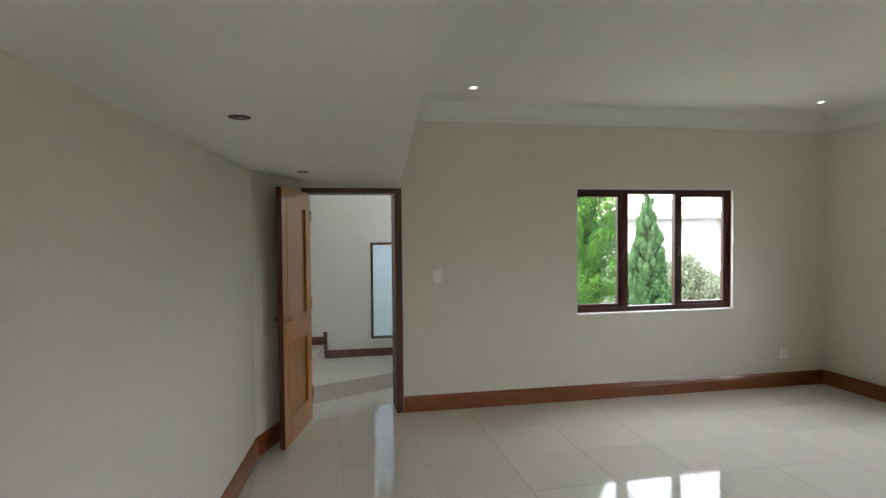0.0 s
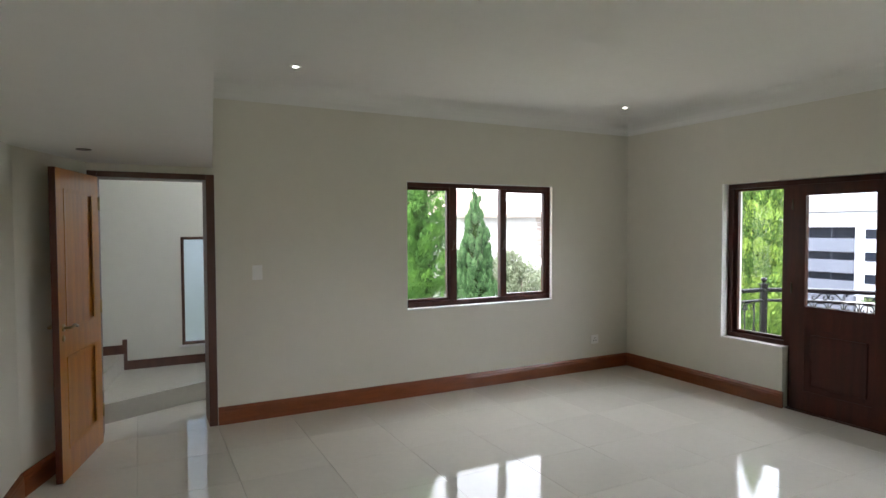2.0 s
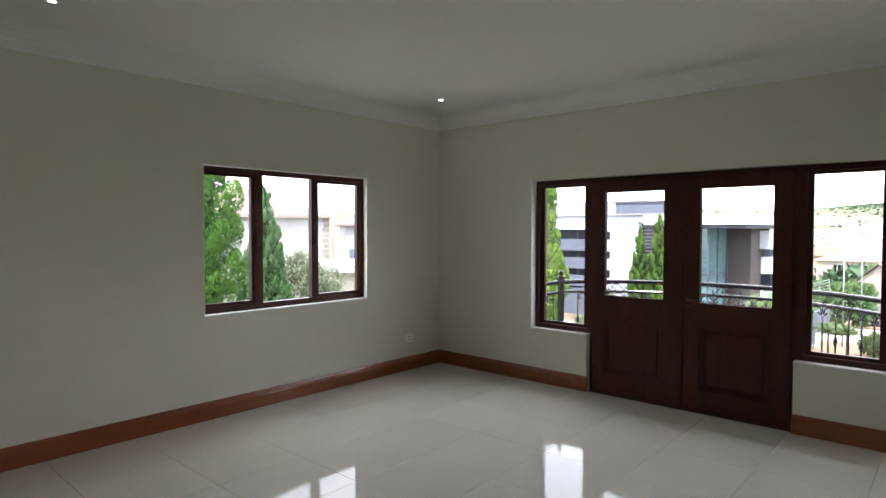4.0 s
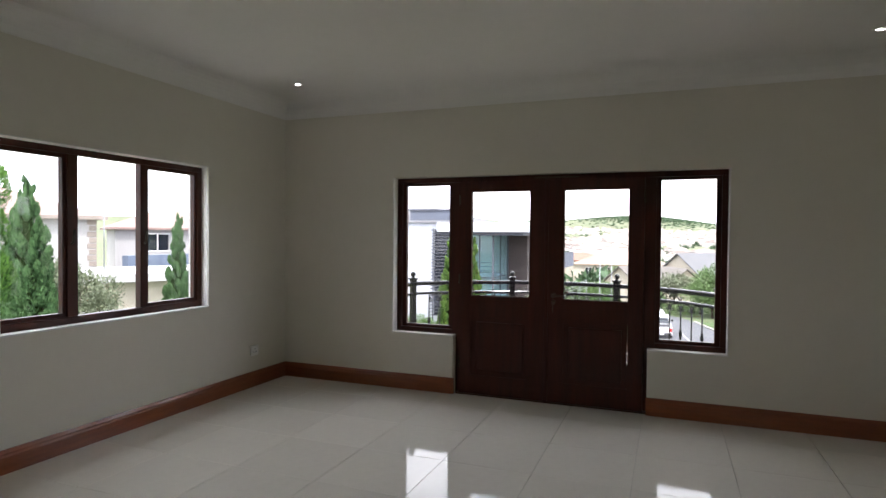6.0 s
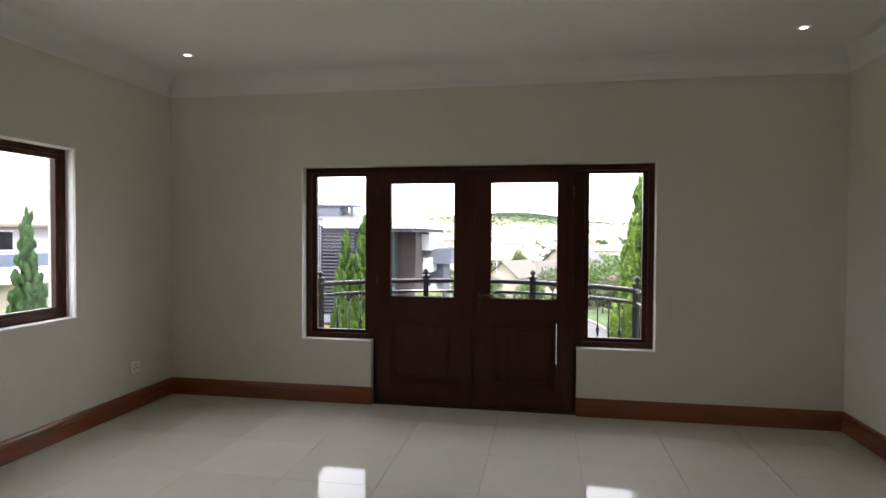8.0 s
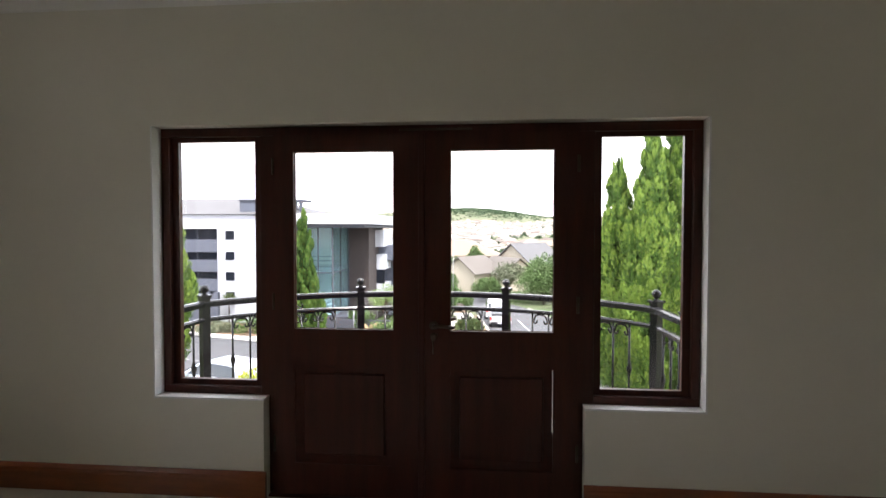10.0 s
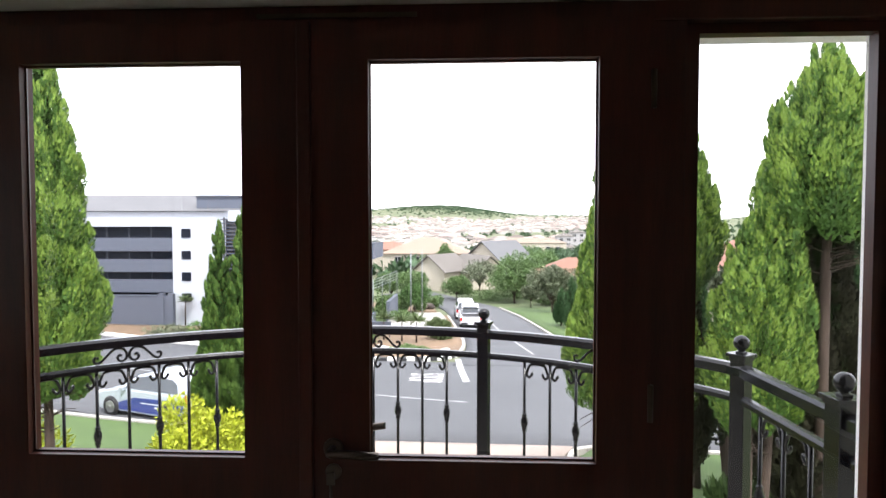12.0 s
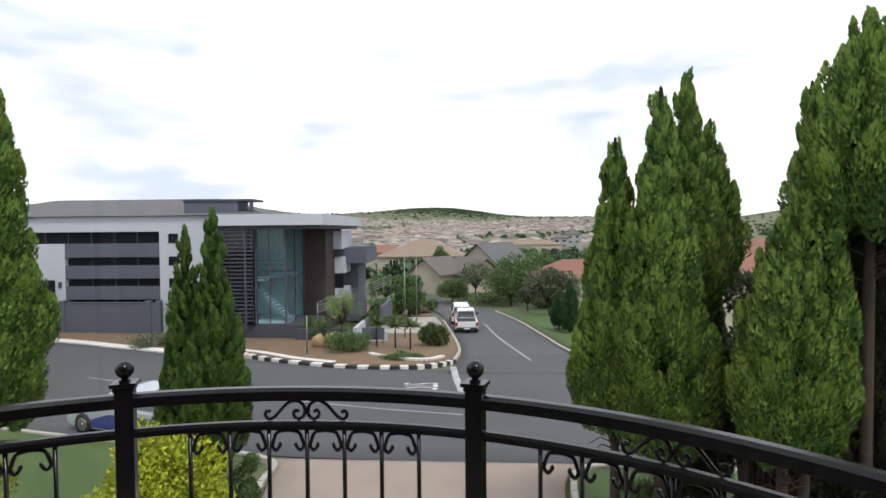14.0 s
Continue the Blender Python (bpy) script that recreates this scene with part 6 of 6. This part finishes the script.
# ---- planted corner ----
M_YUCCA = leaf_mat("yucca_leaves", (0.11, 0.15, 0.06), (0.07, 0.10, 0.04))
shrub("young_tree", "slender young tree with light green feathery leaves", "tree", 38.7, 5.1, 2.9, 3.9, 51, leaf_mat("light_leaves", (0.20, 0.30, 0.085), (0.13, 0.21, 0.06)), 2000, 0.11, trunk_h=1.8, clumps=18, flat=0.7)
shrub("shrub", "rounded green shrub in the mulch bed", "shrub", 35.3, 4.0, 3.0, 1.35, 52, M_SHRUB, 4200, 0.12, clumps=20)
shrub("shrub", "dark green planter shrub beside the stair tower", "shrub", 41.0, 7.6, 2.6, 1.9, 53, M_SHRUB, 3600, 0.13, clumps=16)
shrub("ground_cover", "low strip of green ground cover along the bed edge", "plants", 32.3, 0.3, 2.6, 0.5, 54, M_SHRUB, 2600, 0.10, clumps=18)
shrub("shrub", "low russet and green shrubs along the verge", "shrub", 37.3, 17.5, 3.2, 1.0, 55, M_OLIVE, 2600, 0.12, clumps=14)
shrub("shrub", "yellowish green shrub along the verge", "shrub", 37.5, 14.6, 2.6, 1.3, 56, M_CYP, 2600, 0.12, clumps=14)
shrub("shrub", "spiky cycad-like shrub by the kerb", "shrub", 37.8, -1.0, 2.0, 1.4, 57, M_YUCCA, 1500, 0.55, clumps=10, up=1.3)


def yucca(x, y, h, seed):
    rng = np.random.default_rng(seed)
    t = thing("yucca", "small bare-stemmed yucca with a spiky green head", "plant", (x, y, gz(x, y) + 0.05), group="yuccas")
    part("trunk", tube([(0, 0, -0.1), (0.03, 0.02, h * 0.5), (0, 0, h * 0.72)], 0.06, 7, taper=0.04), M_BARK, t)
    n = 90
    g = rng.normal(size=(n, 3))
    g[:, 2] = np.abs(g[:, 2]) * 0.8 - 0.15
    g /= np.linalg.norm(g, axis=1, keepdims=True)
    new("crown", leaf_mesh("crown", np.array([0, 0, h * 0.78]) + g * 0.36, g, np.full(n, 0.72), np.full(n, 0.08), M_YUCCA, rng)).parent = t


for i, (x, y, h) in enumerate(((37.0, 2.5, 1.9), (36.2, 1.2, 1.8), (35.6, 0.2, 1.9), (45.2, 20.0, 2.6))):
    yucca(x, y, h, 60 + i)


def boulder(x, y, w, h, seed, m=None, label="rounded orange sandstone boulder in the mulch bed"):
    bm = bmesh.new()
    bmesh.ops.create_icosphere(bm, subdivisions=3, radius=1.0)
    for v in bm.verts:
        k = 1 + 0.28 * noise.noise(v.co * 1.1 + Vector((seed, 0, 0))) + 0.08 * noise.noise(v.co * 3.5 + Vector((0, seed, 0)))
        v.co = Vector((v.co.x * w / 2 * k, v.co.y * w / 2 * k, max(-0.2, v.co.z * h / 2 * k + h * 0.35)))
    for f in bm.faces:
        f.smooth = True
    ob = part("boulder", bm, m or M_ROCK)
    ob.location = (x, y, gz(x, y) + 0.1)
    tagged(ob, label, "boulder", "boulders")


boulder(36.8, 6.2, 0.85, 1.0, 1)
boulder(36.4, 5.1, 1.25, 1.2, 2)
M_DKROCK = mat("dark_garden_rock", (0.07, 0.055, 0.045), rough=0.95, var=0.4, scale=1.5, bump=0.6, bump_scale=6)
for i, (x, y, w, h) in enumerate(((60.5, 5.2, 1.5, 1.0), (61.3, 4.0, 1.2, 0.8), (62.0, 2.2, 1.6, 0.9), (63.0, 1.3, 1.3, 0.8), (64.5, 6.8, 1.4, 1.0))):
    boulder(x, y, w, h, 10 + i, M_DKROCK, "dark rough garden rock in the mulch bed")
for nm, lab, x, y, h in (("utility_pole", "slim grey metal pole at the street corner", 41.0, 1.1, 6.1), ("utility_pole", "slim grey metal pole beside its twin", 48.5, 0.9, 6.4), ("sign_pole", "slim dark pole at the kerb", 33.6, 6.1, 2.4)):
    po = thing(nm, lab, "pole", (x, y, gz(x, y)))
    part("shaft", tube([(0, 0, -0.2), (0, 0, h)], 0.045, 8, taper=0.035), M_STEELRAIL, po)
    part("base_collar", lathe([(0.09, 0.0), (0.09, 0.12), (0.05, 0.16), (0.05, 0.0)], 12), M_STEELRAIL, po)
sg_ = thing("sign_board", "plain grey rectangular board on two posts", "sign", (38.0, 2.9, gz(38, 2.9) + 0.05))
part("board", box(-0.03, 0.03, -0.75, 0.75, 0.35, 1.15, 0.01), M_GREYWALL, sg_)
for yy in (-0.65, 0.65):
    part("post", box(-0.03, 0.03, yy - 0.03, yy + 0.03, -0.1, 0.349), M_DKGREY, sg_)
lw = thing("low_wall", "low white plastered retaining wall beside the entrance steps", "wall", (0, 0, 0))
part("wall_panel", boxes([(39.6, 39.85, 2.2, 4.6, -7.0, -5.35), (39.85, 43.5, 4.35, 4.6, -7.0, -5.2)]), M_WHITEWALL, lw)
part("planter_front", box(40.3, 40.6, 5.0, 8.8, -7.0, -5.3), M_DKGREY, lw)

# ---- trees and hedges down the side street ----
TREES = [("broad grey-green tree at the bend of the street", 75, -9.0, 8.2, 6.8, 1.4, M_SHRUB, 9000), ("small leafy tree at the bend of the street", 78, -1.4, 4.2, 3.2, 0.9, M_SHRUB, 4200), ("thin sparse tree with bare limbs", 82, -4.6, 5.2, 5.2, 2.0, M_OLIVE, 2200), ("grey-green tree beside the verge", 60, -11.8, 5.0, 5.2, 1.2, M_OLIVE, 5200),
         ("rounded bright green garden tree", 58, 2.4, 3.0, 3.4, 1.0, leaf_mat("garden_tree_leaves", (0.085, 0.16, 0.045), (0.05, 0.10, 0.03)), 4200), ("dark leafy garden tree before the houses", 80, 7.8, 5.2, 3.6, 0.8, M_SHRUB, 5200), ("dark leafy garden tree before the houses", 86, 5.2, 4.4, 3.4, 0.8, M_SHRUB, 4200), ("tall dark tree between the houses", 98, 3.2, 4.6, 5.6, 1.5, M_SHRUB, 5200),
         ("wide dark green tree behind the gables", 112, -15.0, 13.0, 6.3, 1.6, M_SHRUB, 7000), ("dark tree behind the tan roof", 104, 1.0, 4.0, 8.0, 2.0, M_SHRUB, 3600), ("grey-green tree before the terracotta roof", 70, -14.8, 6.0, 4.6, 1.0, M_OLIVE, 4800), ("small round tree near the side street", 68, -10.4, 2.4, 3.0, 0.9, M_OLIVE, 2400), ("dark green tree beside the terracotta house", 92, -25.0, 9.0, 6.5, 1.4, M_SHRUB, 5200)]
for i, (lab, x, y, w, h, th, m, n) in enumerate(TREES):
    shrub("tree", lab, "tree", x, y, w, h, 80 + i, m, n, 0.20 + 0.0012 * x, trunk_h=th, clumps=24, group="street trees")
for i, (x, y, w, h) in enumerate(((60, 6.0, 1.7, 1.6), (60.5, 3.9, 1.5, 1.5), (61, 2.2, 1.5, 1.5), (58, 5.0, 5.0, 1.0), (66, -1.6 + 3, 3.0, 1.6), (74, 6, 9, 1.3), (50, 2.6, 3.0, 0.9), (53, 5.2, 3.2, 1.0), (72, -12.5, 5.0, 1.4), (79, -5.0, 9.0, 1.2), (80, -11, 8.0, 1.3))):
    shrub("hedge_shrub", "clipped green garden shrub beside the street", "shrub", x, y, w, h, 110 + i, M_SHRUB, 2400, 0.20, clumps=16, group="garden shrubs")

# ---- floor tiles, the smallest and most numerous pieces last ----
def tile_mesh(w, d):
    bm = box(0, w, 0, d, -0.0038, 0.004)
    top = [e for e in bm.edges if all(v.co.z > 0 for v in e.verts)]
    bmesh.ops.bevel(bm, geom=top, offset=0.0012, segments=1, affect="EDGES")
    me = bpy.data.meshes.new("tile")
    bm.to_mesh(me)
    bm.free()
    me.materials.append(M_TILE)
    return me


TW, GAP = 0.6, 0.002
tile_me = tile_mesh(TW - GAP, TW - GAP)
for i in range(-3, 8):
    for j in range(1, 15):
        x, y = -4.6 + TW * i - 0.0, -TW * j - 0.03
        if x + TW < left_x(y) or x > 0.2 or (y < -5.7 and x > -3.8):
            continue
        t = new("tile", tile_me)
        t.location = (x, y, -0.0035)
        t.parent = floor
strip = tile_mesh(TW - GAP, WT + 0.6)
for i in range(-3, 8):
    x = -4.6 + TW * i
    t = new("tile", strip)
    t.location = (x, -0.03, -0.0035)
    t.parent = floor
    if x > -4.7 or x < -5.9:
        t.scale = (1, 0.04, 1)
